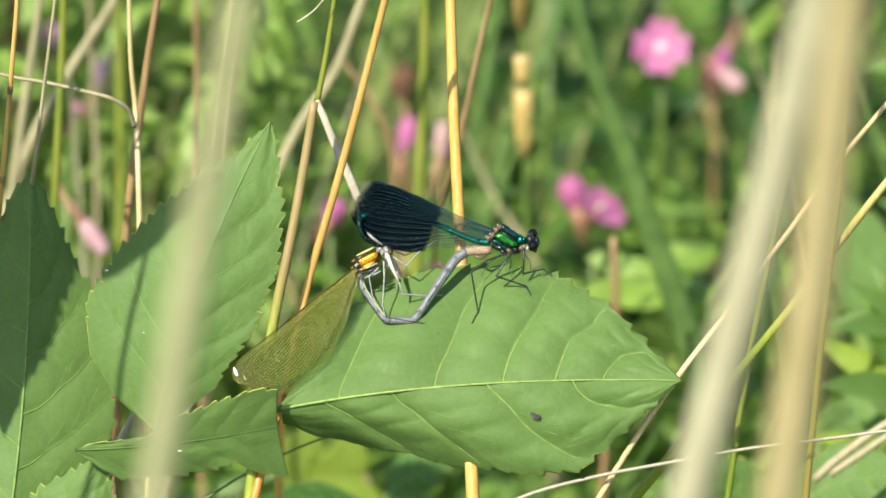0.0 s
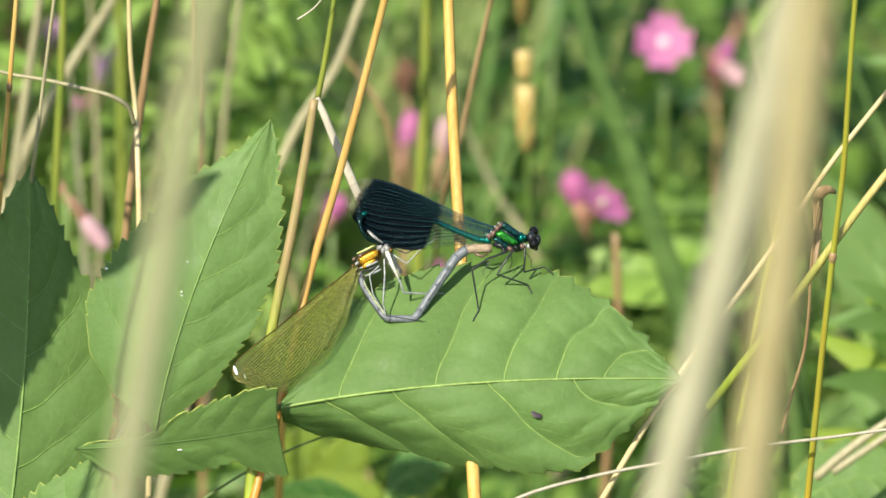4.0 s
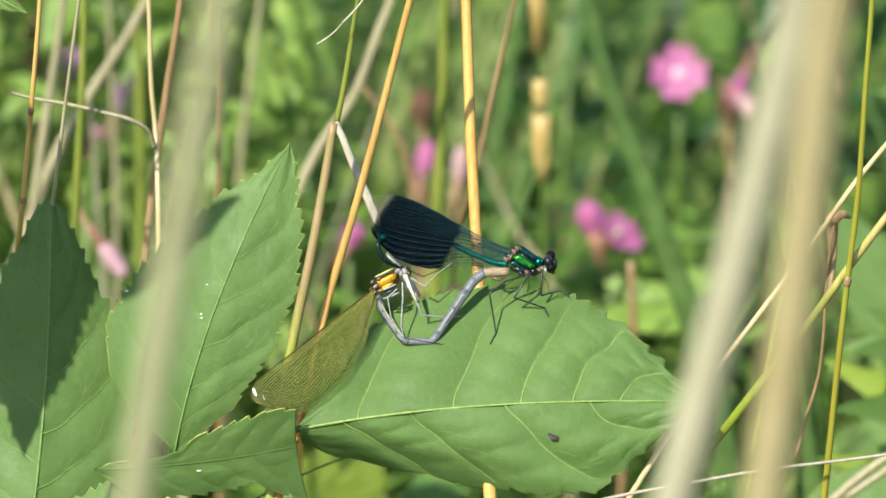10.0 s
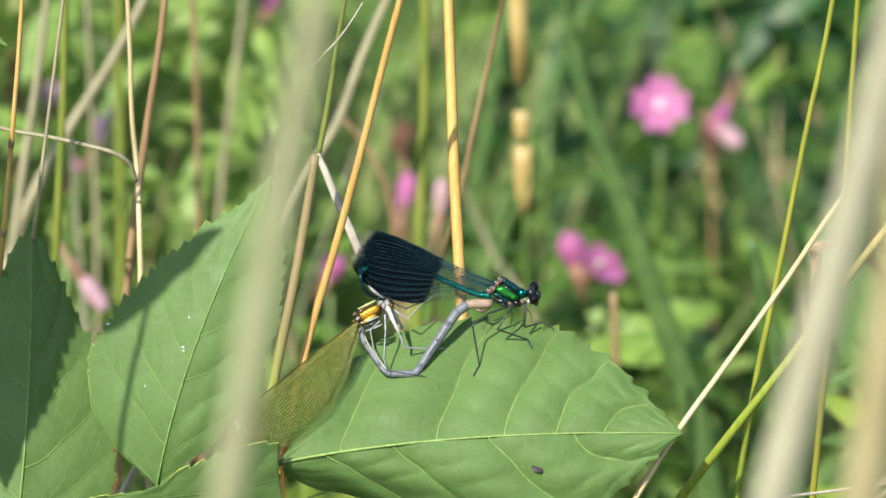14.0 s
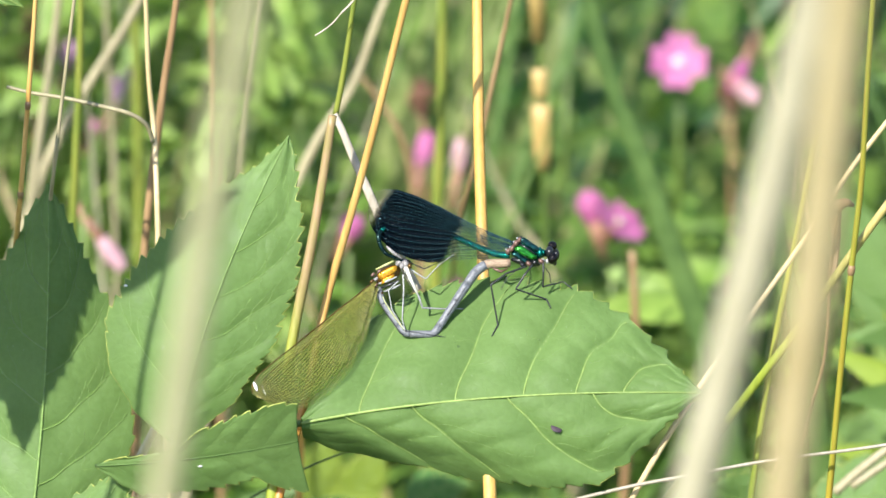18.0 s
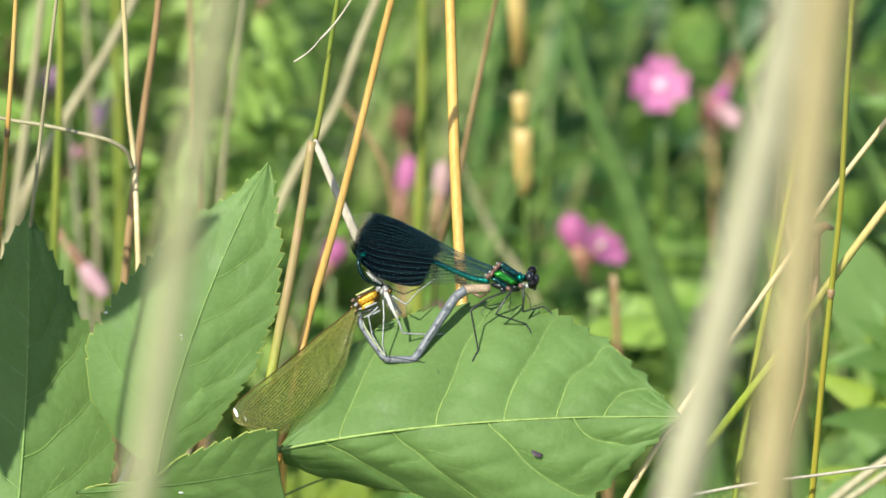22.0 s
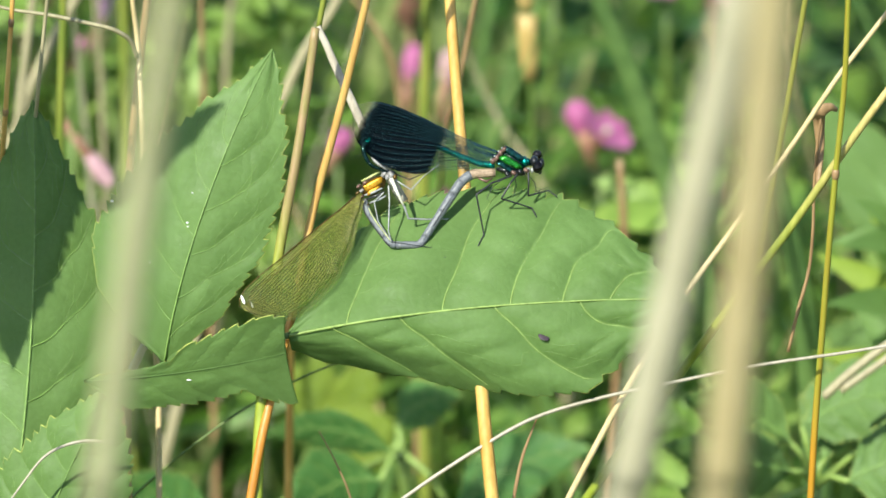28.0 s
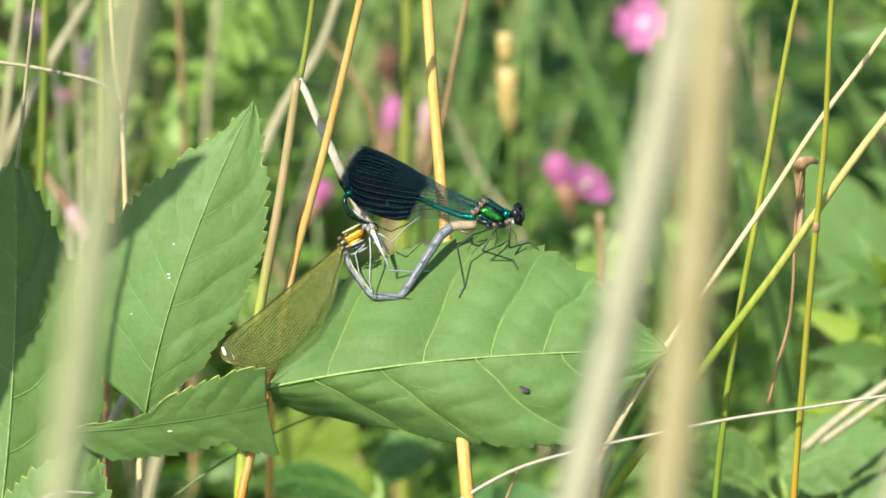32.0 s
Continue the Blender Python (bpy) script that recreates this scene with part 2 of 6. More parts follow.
FADING = two_tone("fading_stem", (0.33, 0.22, 0.11), (0.30, 0.36, 0.035), 0.538, 0.555)
SLANTING = two_tone("slanting_stem", (0.66, 0.48, 0.20), (0.26, 0.32, 0.03), 0.540, 0.580)
GOLDEN_LEAN = two_tone("golden_stem_orange_below", (0.62, 0.39, 0.12), (0.50, 0.20, 0.020), 0.505, 0.545)
GILT = two_tone("gilt_stem_orange_below", (0.27, 0.31, 0.035), (0.50, 0.25, 0.020), 0.496, 0.516)
GRADED = two_tone("yellow_stem_green_below", (0.38, 0.36, 0.045), (0.16, 0.24, 0.025), 0.49, 0.57)
GREY_STRAW = straw_material("greyed_straw", [(0.3, (0.30, 0.26, 0.19)), (0.7, (0.47, 0.42, 0.32))])
GREEN_STEM = straw_material("green_stem", [(0.3, (0.055, 0.110, 0.020)), (0.7, (0.140, 0.200, 0.035))])
PINK = herb_material("pink_petal", [(0.0, (0.42, 0.085, 0.25)), (0.5, (0.52, 0.13, 0.33)), (1.0, (0.60, 0.26, 0.44))], (0.60, 0.15, 0.38), 0.3, 0.6)
MAUVE = herb_material("mauve_petal", [(0.0, (0.48, 0.23, 0.40)), (0.5, (0.56, 0.31, 0.48)), (1.0, (0.64, 0.44, 0.56))], (0.56, 0.30, 0.48), 0.3, 0.6)
PALE_PINK = herb_material("pale_pink_petal", [(0.0, (0.50, 0.26, 0.30)), (0.5, (0.60, 0.36, 0.40)), (1.0, (0.66, 0.46, 0.48))], (0.62, 0.36, 0.42), 0.3, 0.6)
# Lighter copy of the herb leaf, with sunlit brightness put into its colour.
HERB_LIGHT = herb_material("light_herb_leaf", [(0.0, (0.090, 0.200, 0.034)), (0.5, (0.220, 0.370, 0.060)), (1.0, (0.400, 0.480, 0.140))], (0.30, 0.48, 0.05), 0.4)
DRY_LEAF = herb_material("withered_leaf", [(0.0, (0.20, 0.10, 0.06)), (0.4, (0.36, 0.24, 0.13)), (1.0, (0.50, 0.42, 0.26))], (0.40, 0.28, 0.12), 0.25, 0.7)
PALE_BLADE = herb_material("pale_grass_blade", [(0.0, (0.16, 0.26, 0.06)), (0.5, (0.28, 0.37, 0.11)), (1.0, (0.46, 0.46, 0.22))], (0.34, 0.42, 0.12), 0.35)
# Darkened copy of the herb leaf: the shade is put into its colour.
HERB_SHADE_TINT = herb_material("shade_tinted_herb_leaf", [(0.0, (0.012, 0.045, 0.010)), (0.6, (0.030, 0.095, 0.018)), (1.0, (0.060, 0.150, 0.030))], (0.06, 0.20, 0.02), 0.25)
THROAT = plain("pale_pink_throat", (0.76, 0.52, 0.64), 0.6)
OLIVE_STEM = straw_material("olive_stem", [(0.3, (0.13, 0.20, 0.025)), (0.7, (0.26, 0.27, 0.045))])
RUST = herb_material("rust_seed_husk", [(0.0, (0.09, 0.035, 0.02)), (0.5, (0.17, 0.07, 0.04)), (1.0, (0.28, 0.15, 0.09))], (0.20, 0.09, 0.05), 0.2, 0.7)
CREAM = plain("cream_stigma", (0.75, 0.72, 0.58), 0.6)
SEPAL = plain("reddish_sepal", (0.28, 0.14, 0.09), 0.6)
EARTH = straw_material("mossy_earth", [(0.40, (0.055, 0.042, 0.024)), (0.55, (0.045, 0.075, 0.020)), (0.70, (0.075, 0.115, 0.028))], 0.9, 9.0, 60.0)
TEAL = plain("teal_metal_body", (0.004, 0.15, 0.115), 0.22, 0.85, 0.6, 1500.0)
GREEN_METAL = plain("green_metal_thorax", (0.030, 0.24, 0.028), 0.24, 0.8, 0.8, 900.0)
BLACK = plain("black_chitin", (0.010, 0.011, 0.013), 0.28, 0.0, 0.4, 1500.0)
COPPER = plain("copper_brown_chitin", (0.15, 0.085, 0.065), 0.4, 0.3, 0.5, 2500.0)
EYE = plain("eye_dark_brown", (0.004, 0.003, 0.003), 0.07, 0.0, 0.3, 3000.0, 0.3, 0.0)
OLIVE_GOLD = plain("golden_thorax", (0.48, 0.25, 0.015), 0.30, 0.55, 0.5, 1400.0)
PALE_GREEN = plain("pale_green_ridge", (0.45, 0.48, 0.18), 0.4)


def streaked(name, dark, light, rough=0.4, metal=0.0):
    """Body skin with fine streaks along it (second UV axis) and dusty blotches."""
    m, nt, b, out = nodes_of(name)
    st = grain(nt, 7.0, 5, "UV", (1.0, 0.12, 1.0), 0.7)
    col = mix(nt, 0.35, ramp(nt, st, [(0.36, dark), (0.5, tuple((p + q) / 2 for p, q in zip(dark, light))), (0.64, light)]), ramp(nt, grain(nt, 1500.0, 5), [(0.35, dark), (0.65, light)]))
    nt.links.new(col, b.inputs["Base Color"])
    b.inputs["Roughness"].default_value, b.inputs["Metallic"].default_value = rough, metal
    bump(nt, b, st, 0.18, 0.0001)
    return m


ASH = streaked("ash_grey_body", (0.048, 0.055, 0.063), (0.230, 0.242, 0.260), 0.46, 0.0)
SALMON = streaked("pale_brown_body", (0.15, 0.095, 0.06), (0.52, 0.39, 0.26), 0.5)
SILVER = plain("silvery_leg", (0.30, 0.31, 0.30), 0.42, 0.1, 0.4, 1800.0)
DARK_LEG = plain("dark_leg", (0.020, 0.022, 0.022), 0.35)
MILK = plain("white_wing_spot", (0.85, 0.85, 0.83), 0.5)


def wing_material(name, stops, alphas, rough=0.3, gloss=0.3, slant=0.0, root=0.0):
    """Membrane: tint and clearness along the wing (first UV axis), sheen from the ribbed relief."""
    m, nt, b, out = nodes_of(name)
    uv = nt.nodes.new("ShaderNodeUVMap")
    sep = nt.nodes.new("ShaderNodeSeparateXYZ")
    nt.links.new(uv.outputs[0], sep.inputs[0])
    slope = nt.nodes.new("ShaderNodeMath")
    slope.operation = "MULTIPLY_ADD"
    slope.inputs[1].default_value = slant
    late = nt.nodes.new("ShaderNodeMath")
    late.operation = "POWER"
    nt.links.new(sep.outputs[0], late.inputs[0])
    late.inputs[1].default_value = 6.0
    mid = nt.nodes.new("ShaderNodeMath")
    mid.operation = "SUBTRACT"
    nt.links.new(sep.outputs[1], mid.inputs[0])
    mid.inputs[1].default_value = 0.5
    lean = nt.nodes.new("ShaderNodeMath")
    lean.operation = "MULTIPLY"
    nt.links.new(mid.outputs[0], lean.inputs[0])
    nt.links.new(late.outputs[0], lean.inputs[1])
    nt.links.new(lean.outputs[0], slope.inputs[0])
    rest = nt.nodes.new("ShaderNodeMath")
    rest.operation = "SUBTRACT"
    rest.inputs[0].default_value = 1.0
    nt.links.new(sep.outputs[0], rest.inputs[1])
    early = nt.nodes.new("ShaderNodeMath")
    early.operation = "MULTIPLY"
    nt.links.new(rest.outputs[0], early.inputs[0])
    nt.links.new(mid.outputs[0], early.inputs[1])
    foot = nt.nodes.new("ShaderNodeMath")
    foot.operation = "MULTIPLY_ADD"
    nt.links.new(early.outputs[0], foot.inputs[0])
    foot.inputs[1].default_value = root
    nt.links.new(sep.outputs[0], foot.inputs[2])
    nt.links.new(foot.outputs[0], slope.inputs[2])
    wob = nt.nodes.new("ShaderNodeMath")
    wob.operation = "MULTIPLY_ADD"
    nt.links.new(grain(nt, 900.0, 3), wob.inputs[0])
    wob.inputs[1].default_value = 0.03
    nt.links.new(slope.outputs[0], wob.inputs[2])
    col = ramp(nt, wob.outputs[0], stops)
    col = mix(nt, 0.22, col, ramp(nt, grain(nt, 2600.0, 3), [(0.4, (0.0, 0.0, 0.0)), (0.75, tuple(c * 2 for c in stops[1][1]))]))
    nt.links.new(col, b.inputs["Base Color"])
    b.inputs["Roughness"].default_value = rough
    b.inputs["Specular IOR Level"].default_value = gloss
    b.inputs["Specular Tint"].default_value = (0.75, 0.95, 1.0, 1)
    clear = nt.nodes.new("ShaderNodeBsdfTransparent")
    msh = nt.nodes.new("ShaderNodeMixShader")
    nt.links.new(ramp(nt, wob.outputs[0], [(p, (a, a, a)) for p, a in alphas]), msh.inputs[0])
    nt.links.new(clear.outputs[0], msh.inputs[1])
    nt.links.new(b.outputs[0], msh.inputs[2])
    nt.links.new(msh.outputs[0], out.inputs[0])
    cells = nt.nodes.new("ShaderNodeTexVoronoi")
    cells.inputs["Scale"].default_value = 60.0
    mp = nt.nodes.new("ShaderNodeMapping")
    mp.inputs["Scale"].default_value = (1.6, 0.8, 1.0)
    nt.links.new(uv.outputs[0], mp.inputs[0])
    nt.links.new(mp.outputs[0], cells.inputs["Vector"])
    bump(nt, b, mix(nt, 0.5, cells.outputs["Distance"], grain(nt, 3500.0, 4)), 0.7, 0.00022)
    return m


WING_DARK = wing_material("dark_banded_wing", [(0.0, (0.10, 0.20, 0.12)), (0.43, (0.0010, 0.003, 0.005)), (0.905, (0.0008, 0.002, 0.004)), (0.93, (0.30, 0.28, 0.19)), (1.0, (0.26, 0.25, 0.16))],
                          [(0.0, 0.015), (0.42, 0.025), (0.455, 0.99), (0.875, 0.99), (0.93, 0.26), (1.0, 0.20)], 0.20, 0.06, 0.12, 0.10)
WING_HIND = wing_material("dark_hind_wing", [(0.0, (0.10, 0.20, 0.12)), (0.43, (0.0010, 0.003, 0.005)), (0.98, (0.0008, 0.002, 0.004)), (1.0, (0.10, 0.10, 0.07))],
                          [(0.0, 0.015), (0.42, 0.025), (0.455, 0.99), (0.93, 0.99), (0.98, 0.4), (1.0, 0.3)], 0.20, 0.06, 0.0, 0.10)
WING_OLIVE = wing_material("olive_wing", [(0.0, (0.22, 0.24, 0.010)), (0.35, (0.12, 0.20, 0.010)), (0.75, (0.08, 0.15, 0.016)), (1.0, (0.12, 0.15, 0.06))],
                           [(0.0, 0.34), (0.6, 0.30), (1.0, 0.30)], 0.30, 0.25)
VEIN_DARK = plain("blue_black_wing_vein", (0.045, 0.120, 0.135), 0.20, 0.7, vary=0.95, scale=4000.0, spec=0.5)
VEIN_OLIVE = plain("olive_wing_vein", (0.21, 0.20, 0.045), 0.30, 0.0, vary=0.8, scale=3000.0)


# ---- building helpers ----
def part(name, geo, material, parent, label="", smooth=True, thick=0.0):
    """One mesh under a thing; geo is (verts, faces) or (verts, faces, uvs) in world places, taken over into the thing's space."""
    verts, faces = geo[0], geo[1]
    o = origin_of(parent)
    me = bpy.data.meshes.new(name)
    me.from_pydata([tuple(Vector(v) - o) for v in verts], [], faces)
    if len(geo) > 2:
        layer = me.uv_layers.new(name="UVMap")
        for lp in me.loops:
            layer.data[lp.index].uv = geo[2][lp.vertex_index]
    if smooth:
        me.polygons.foreach_set("use_smooth", [True] * len(me.polygons))
    me.materials.append(material)
    me.update()
    ob = new(name, me)
    ob.parent = parent
    if thick:
        s = ob.modifiers.new("thickness", "SOLIDIFY")
        s.thickness, s.offset = thick, 0.0
    if label:
        tagged(ob, label)
    return ob


ORIGINS = {}


def origin_of(ob):
    o = Vector((0, 0, 0))
    while ob is not None:
        o += ORIGINS.get(ob.name, Vector((0, 0, 0)))
        ob = ob.parent
    return o


def thing(name, origin, label, category, group="", kind=""):
    ob = new(name)
    ob.empty_display_size = 0.01
    ob.location = origin
    ORIGINS[ob.name] = Vector(origin)
    return tagged(ob, label, category, group, kind)


def spline(pts, n):
    """A smooth curve through the points, n steps a span; tangents weigh the lengths of the spans."""
    p = [Vector(q) for q in pts]
    h = [max(1e-9, (b - a).length) for a, b in zip(p, p[1:])]
    s = [(b - a) / k for a, b, k in zip(p, p[1:], h)]
    m = [s[0]] + [(s[i - 1] * h[i] + s[i] * h[i - 1]) / (h[i] + h[i - 1]) for i in range(1, len(s))] + [s[-1]]
    out = []
    for i in range(len(s)):
        for k in range(n):
            t = k / n
            a, e = p[i], p[i + 1]
            out.append(a * (2 * t ** 3 - 3 * t * t + 1) + e * (3 * t * t - 2 * t ** 3) + m[i] * (h[i] * (t ** 3 - 2 * t * t + t)) + m[i + 1] * (h[i] * (t ** 3 - t * t)))
    out.append(p[-1])
    return out


def lerp_list(values, n):
    out = []
    for i in range(n):
        f = i / max(1, n - 1) * (len(values) - 1)
        k = min(int(f), len(values) - 2)
        out.append(values[k] + (values[k + 1] - values[k]) * (f - k))
    return out


def tube(pts, radii, sides=8, flat=1.0, aim=None):
    """A capped tube of changing radius (metres); flat below 1 squeezes it along aim."""
    pts = [Vector(p) for p in pts]
    if len(radii) != len(pts):
        radii = lerp_list(radii, len(pts))
    verts, faces = [], []
    t = (pts[1] - pts[0]).normalized()
    ref = Vector(aim) if aim is not None else BACK
    a = (ref - t * ref.dot(t))
    if a.length < 1e-4:
        a = t.orthogonal()
    a.normalize()
    for i, p in enumerate(pts):
        t = (pts[min(i + 1, len(pts) - 1)] - pts[max(i - 1, 0)]).normalized()
        a = a - t * a.dot(t)
        a.normalize()
        b = t.cross(a)
        for k in range(sides):
            w = 2 * math.pi * k / sides
            verts.append(p + (a * (math.cos(w) * flat) + b * math.sin(w)) * radii[i])
    for i in range(len(pts) - 1):
        for k in range(sides):
            j = (k + 1) % sides
            faces.append((i * sides + k, i * sides + j, (i + 1) * sides + j, (i + 1) * sides + k))
    faces.append(tuple(range(sides))[::-1])
    faces.append(tuple((len(pts) - 1) * sides + k for k in range(sides)))
    return verts, faces


def skin(pts, radii, sides=12):
    """A tube with UVs: round it and, in mm, along it."""
    verts, faces = tube(pts, radii, sides)
    run, uvs = 0.0, []
    for i, p in enumerate(pts):
        run += (Vector(p) - Vector(pts[i - 1])).length * 1000 if i else 0.0
        uvs += [(abs(k / sides - 0.5) * 2, run) for k in range(sides)]
    return verts, faces, uvs


def polyline(pts, radius, n=5):
    """Straight runs with tightly rounded corners."""
    p = [Vector(q) for q in pts]
    out = [p[0]]
    for a, b, c in zip(p, p[1:], p[2:]):
        i, o = (a - b), (c - b)
        r = min(radius, i.length * 0.45, o.length * 0.45)
        s, e = b + i.normalized() * r, b + o.normalized() * r
        out += [s * (1 - t) ** 2 + b * (2 * t * (1 - t)) + e * t * t for t in [k / n for k in range(n + 1)]]
    out.append(p[-1])
    fine = []
    for a, b in zip(out, out[1:]):
        m = max(1, int((b - a).length / 0.0009))
        fine += [a.lerp(b, k / m) for k in range(m)]
    return fine + [out[-1]]


def join(geos):
    verts, faces, uvs = [], [], []
    for g in geos:
        n = len(verts)
        verts += g[0]
        faces += [tuple(i + n for i in f) for f in g[1]]
        if len(g) > 2:
            uvs += g[2]
    return (verts, faces, uvs) if uvs else (verts, faces)


def blob(centre, axes, rings=8, sides=12, rough=0.0):
    """An ellipsoid on three half-axis vectors."""
    c, (a, b, e) = Vector(centre), [Vector(v) for v in axes]
    verts, faces = [c + a], []
    for i in range(1, rings):
        th = math.pi * i / rings
        for k in range(sides):
            w = 2 * math.pi * k / sides
            g = 1 + rough * math.sin(5 * th + 3 * w)
            verts.append(c + a * math.cos(th) + (b * math.cos(w) + e * math.sin(w)) * (math.sin(th) * g))
    verts.append(c - a)
    for k in range(sides):
        faces.append((0, 1 + k, 1 + (k + 1) % sides))
        faces.append((len(verts) - 1, len(verts) - 2 - k, len(verts) - 2 - (k + 1) % sides))
    for i in range(rings - 2):
        for k in range(sides):
            j = (k + 1) % sides
            faces.append((1 + i * sides + k, 1 + (i + 1) * sides + k, 1 + (i + 1) * sides + j, 1 + i * sides + j))
    return verts, faces


def knots(table, u):
    if u <= table[0][0]:
        return table[0][1]
    for (a, x), (b, y) in zip(table, table[1:]):
        if u <= b:
            f = (u - a) / (b - a)
            f = f * f * (3 - 2 * f) * 0.5 + f * 0.5
            return x + (y - x) * f
    return table[-1][1]


class Blade:
    """A toothed leaf blade: a bent midrib in the plan, two halves with their own width and slant, quilted between side veins."""

    def __init__(self, base, ctrl, tip, left, right, slant_left, slant_right, teeth=24, depth=0.07, laterals=7, sweep=0.16, quilt=0.0007, curl=0.0, seed=1, places=None, even=0.4, ribs=1.0):
        self.even, self.bold = even, ribs
        self.b, self.c, self.t = [Vector(p) for p in (base, ctrl, tip)]
        self.tables, self.slants = (left, right), (slant_left, slant_right)
        self.teeth, self.depth, self.n, self.sweep, self.quilt, self.curl, self.seed = teeth, depth, laterals, sweep, quilt, curl, seed
        d = self.t - self.b
        self.across = Vector((d.y, -d.x)).normalized()      # to the left of the midrib, seen from the front
        self.places = places or ([k / laterals for k in range(1, laterals)], [(k - 0.45) / laterals for k in range(1, laterals)])
        self.rnd = random.Random(seed)
        self.jag = [self.rnd.uniform(0.6, 1.4) for _ in range(400)]

    def lead(self, side):
        return self.sweep[side] if isinstance(self.sweep, tuple) else self.sweep

    def rib(self, u):
        return self.b * (1 - u) ** 2 + self.c * (2 * u * (1 - u)) + self.t * u * u

    def stray(self, s, v, side):
        """How far a side vein leaves its even course."""
        return 0.016 * min(1.0, v * 4) * noise.noise(Vector((v * 3.4, s * 4.0 + side * 7.0, self.seed * 1.7)))

    def spot(self, u, v, side, lift=0.0):
        m = self.rib(u)
        w = knots(self.tables[side], u)
        ph = u * self.teeth + side * 0.4 + 0.3 * noise.noise(Vector((u * self.teeth * 0.45, side * 5.0, self.seed)))
        k = int(ph)
        saw = (ph - k) ** 1.25
        dep = self.depth[side] if isinstance(self.depth, tuple) else self.depth
        rising = min(1.0, 0.15 + (u / self.even) ** 2) * (1 if u < 0.985 else 0) * v ** 14
        notch = min(dep * 130 * self.jag[k + side * 97] * (1 - saw) * rising, 0.4 * w)
        sg = 1 if side == 0 else -1
        reach = w * v - notch
        along = (self.t - self.b).normalized()
        nod = reach * 0.10 * v + min(7.0, dep * 60) * saw ** 5 * rising
        x = m.x + self.across.x * sg * reach + along.x * nod
        y = m.y + self.across.y * sg * reach + along.y * nod
        s = u - self.lead(side) * v ** 1.2
        s += self.stray(s, v, side)
        stops = [-0.25] + self.places[side] + [1.0]
        wave = 0.0
        for a, e in zip(stops, stops[1:]):
            if a <= s < e:
                f = (s - a) / (e - a)
                pillow = abs(math.sin(math.pi * (v * 4.3 + f * 0.9 + a * 11.0))) ** 0.6
                wave = math.sin(math.pi * f) * min(1.0, (e - a) * 8) * (0.72 + 0.28 * pillow)
        h = self.quilt * (max(0.0, wave) ** 0.8) * math.sin(math.pi * min(1, v * 0.92 + 0.05)) * min(1, w / 110)
        h += 0.0006 * min(1, v * 3) * noise.noise(Vector((u * 6, v * 2 + side * 9, self.seed * 3.1)))
        h -= self.curl * v * v
        sl = self.slants[side]
        d = m.z + (sl if isinstance(sl, (int, float)) else knots(sl, s)) * reach * UNIT * 1000 - (h + lift) * 1000
        return V(x, y, d)

    def sheet(self, rows=None, cols=30):
        rows = rows or self.teeth * 9
        verts, faces, uvs = [], [], []
        for i in range(rows + 1):
            u = i / rows
            for j in range(-cols, cols + 1):
                side, v = (0 if j < 0 else 1), abs(j) / cols
                v = 1 - (1 - v) ** 1.25
                verts.append(self.spot(u, v, side))
                uvs.append((u, 0.5 + 0.5 * j / cols))
        n = 2 * cols + 1
        for i in range(rows):
            for j in range(n - 1):
                faces.append((i * n + j, i * n + j + 1, (i + 1) * n + j + 1, (i + 1) * n + j))
        return verts, faces, uvs

    def veins(self):
        geos = []
        for side in (0, 1):
            for u0 in self.places[side]:
                if u0 < 0.04:
                    continue
                pts, widest = [], 0.0
                for i in range(31):
                    v = 0.93 * i / 30
                    u = u0 + self.lead(side) * v ** 1.2 - self.stray(u0, v, side)
                    reach = v * knots(self.tables[side], min(u, 1.0))
                    if u > 0.985 or reach < widest:
                        break
                    widest = reach
                    pts.append(self.spot(u, v, side, 0.00030 * self.bold))
                if len(pts) > 3:
                    geos.append(tube(pts, [q * self.bold for q in (0.00017, 0.00012, 0.00009, 0.00006)], 5))
        return geos

    def forks(self):
        """Finer veins that branch off the side veins and meet the next."""
        geos = []
        for side in (0, 1):
            stops = self.places[side] + [1.0]
            for u0, u1 in zip(stops, stops[1:]):
                for v0, sg in ((0.3, 1), (0.5, 1), (0.68, 1), (0.45, -1)):
                    v0 += self.rnd.uniform(-0.07, 0.07)
                    pts = []
                    for i in range(13):
                        f = i / 12
                        v = v0 + 0.16 * f + 0.03 * math.sin(f * 7 + v0 * 30)
                        u = u0 + self.lead(side) * v ** 1.2 - self.stray(u0, v, side) + sg * f * (u1 - u0) * 0.52
                        if u > 0.97 or v > 0.95 or u < 0.02:
                            break
                        pts.append(self.spot(u, v, side, 0.00013))
                    if len(pts) > 4:
                        geos.append(tube(pts, [0.00006, 0.00003], 4))
        return join(geos)

    def midrib(self):
        pts = [self.spot(i / 60, 0, 0, 0.00026) for i in range(61)]
        return tube(pts, [q * self.bold for q in (0.00034, 0.00024, 0.00012)], 6)

    def rim(self):
        geos = []
        rows = self.teeth * 9
        for side in (0, 1):
            geos.append(tube([self.spot(i / rows, 1.0, side) for i in range(rows + 1)], [0.00014] * (rows + 1), 4))
        return join(geos)


def add_leaf(plant, blade, material, label="", thick=0.00025, vein=None, side=None):
    lf = part("leaf", blade.sheet(), material, plant, label, thick=thick)
    part("midrib", blade.midrib(), vein or VEIN, lf)
    for g in blade.veins():
        part("side_vein", g, side or vein or VEIN, lf)
    tagged(part("fine_veining", blade.forks(), side or vein or VEIN_GREEN, lf), kind="stuff")
    part("rim", blade.rim(), RIM, lf)
    return lf


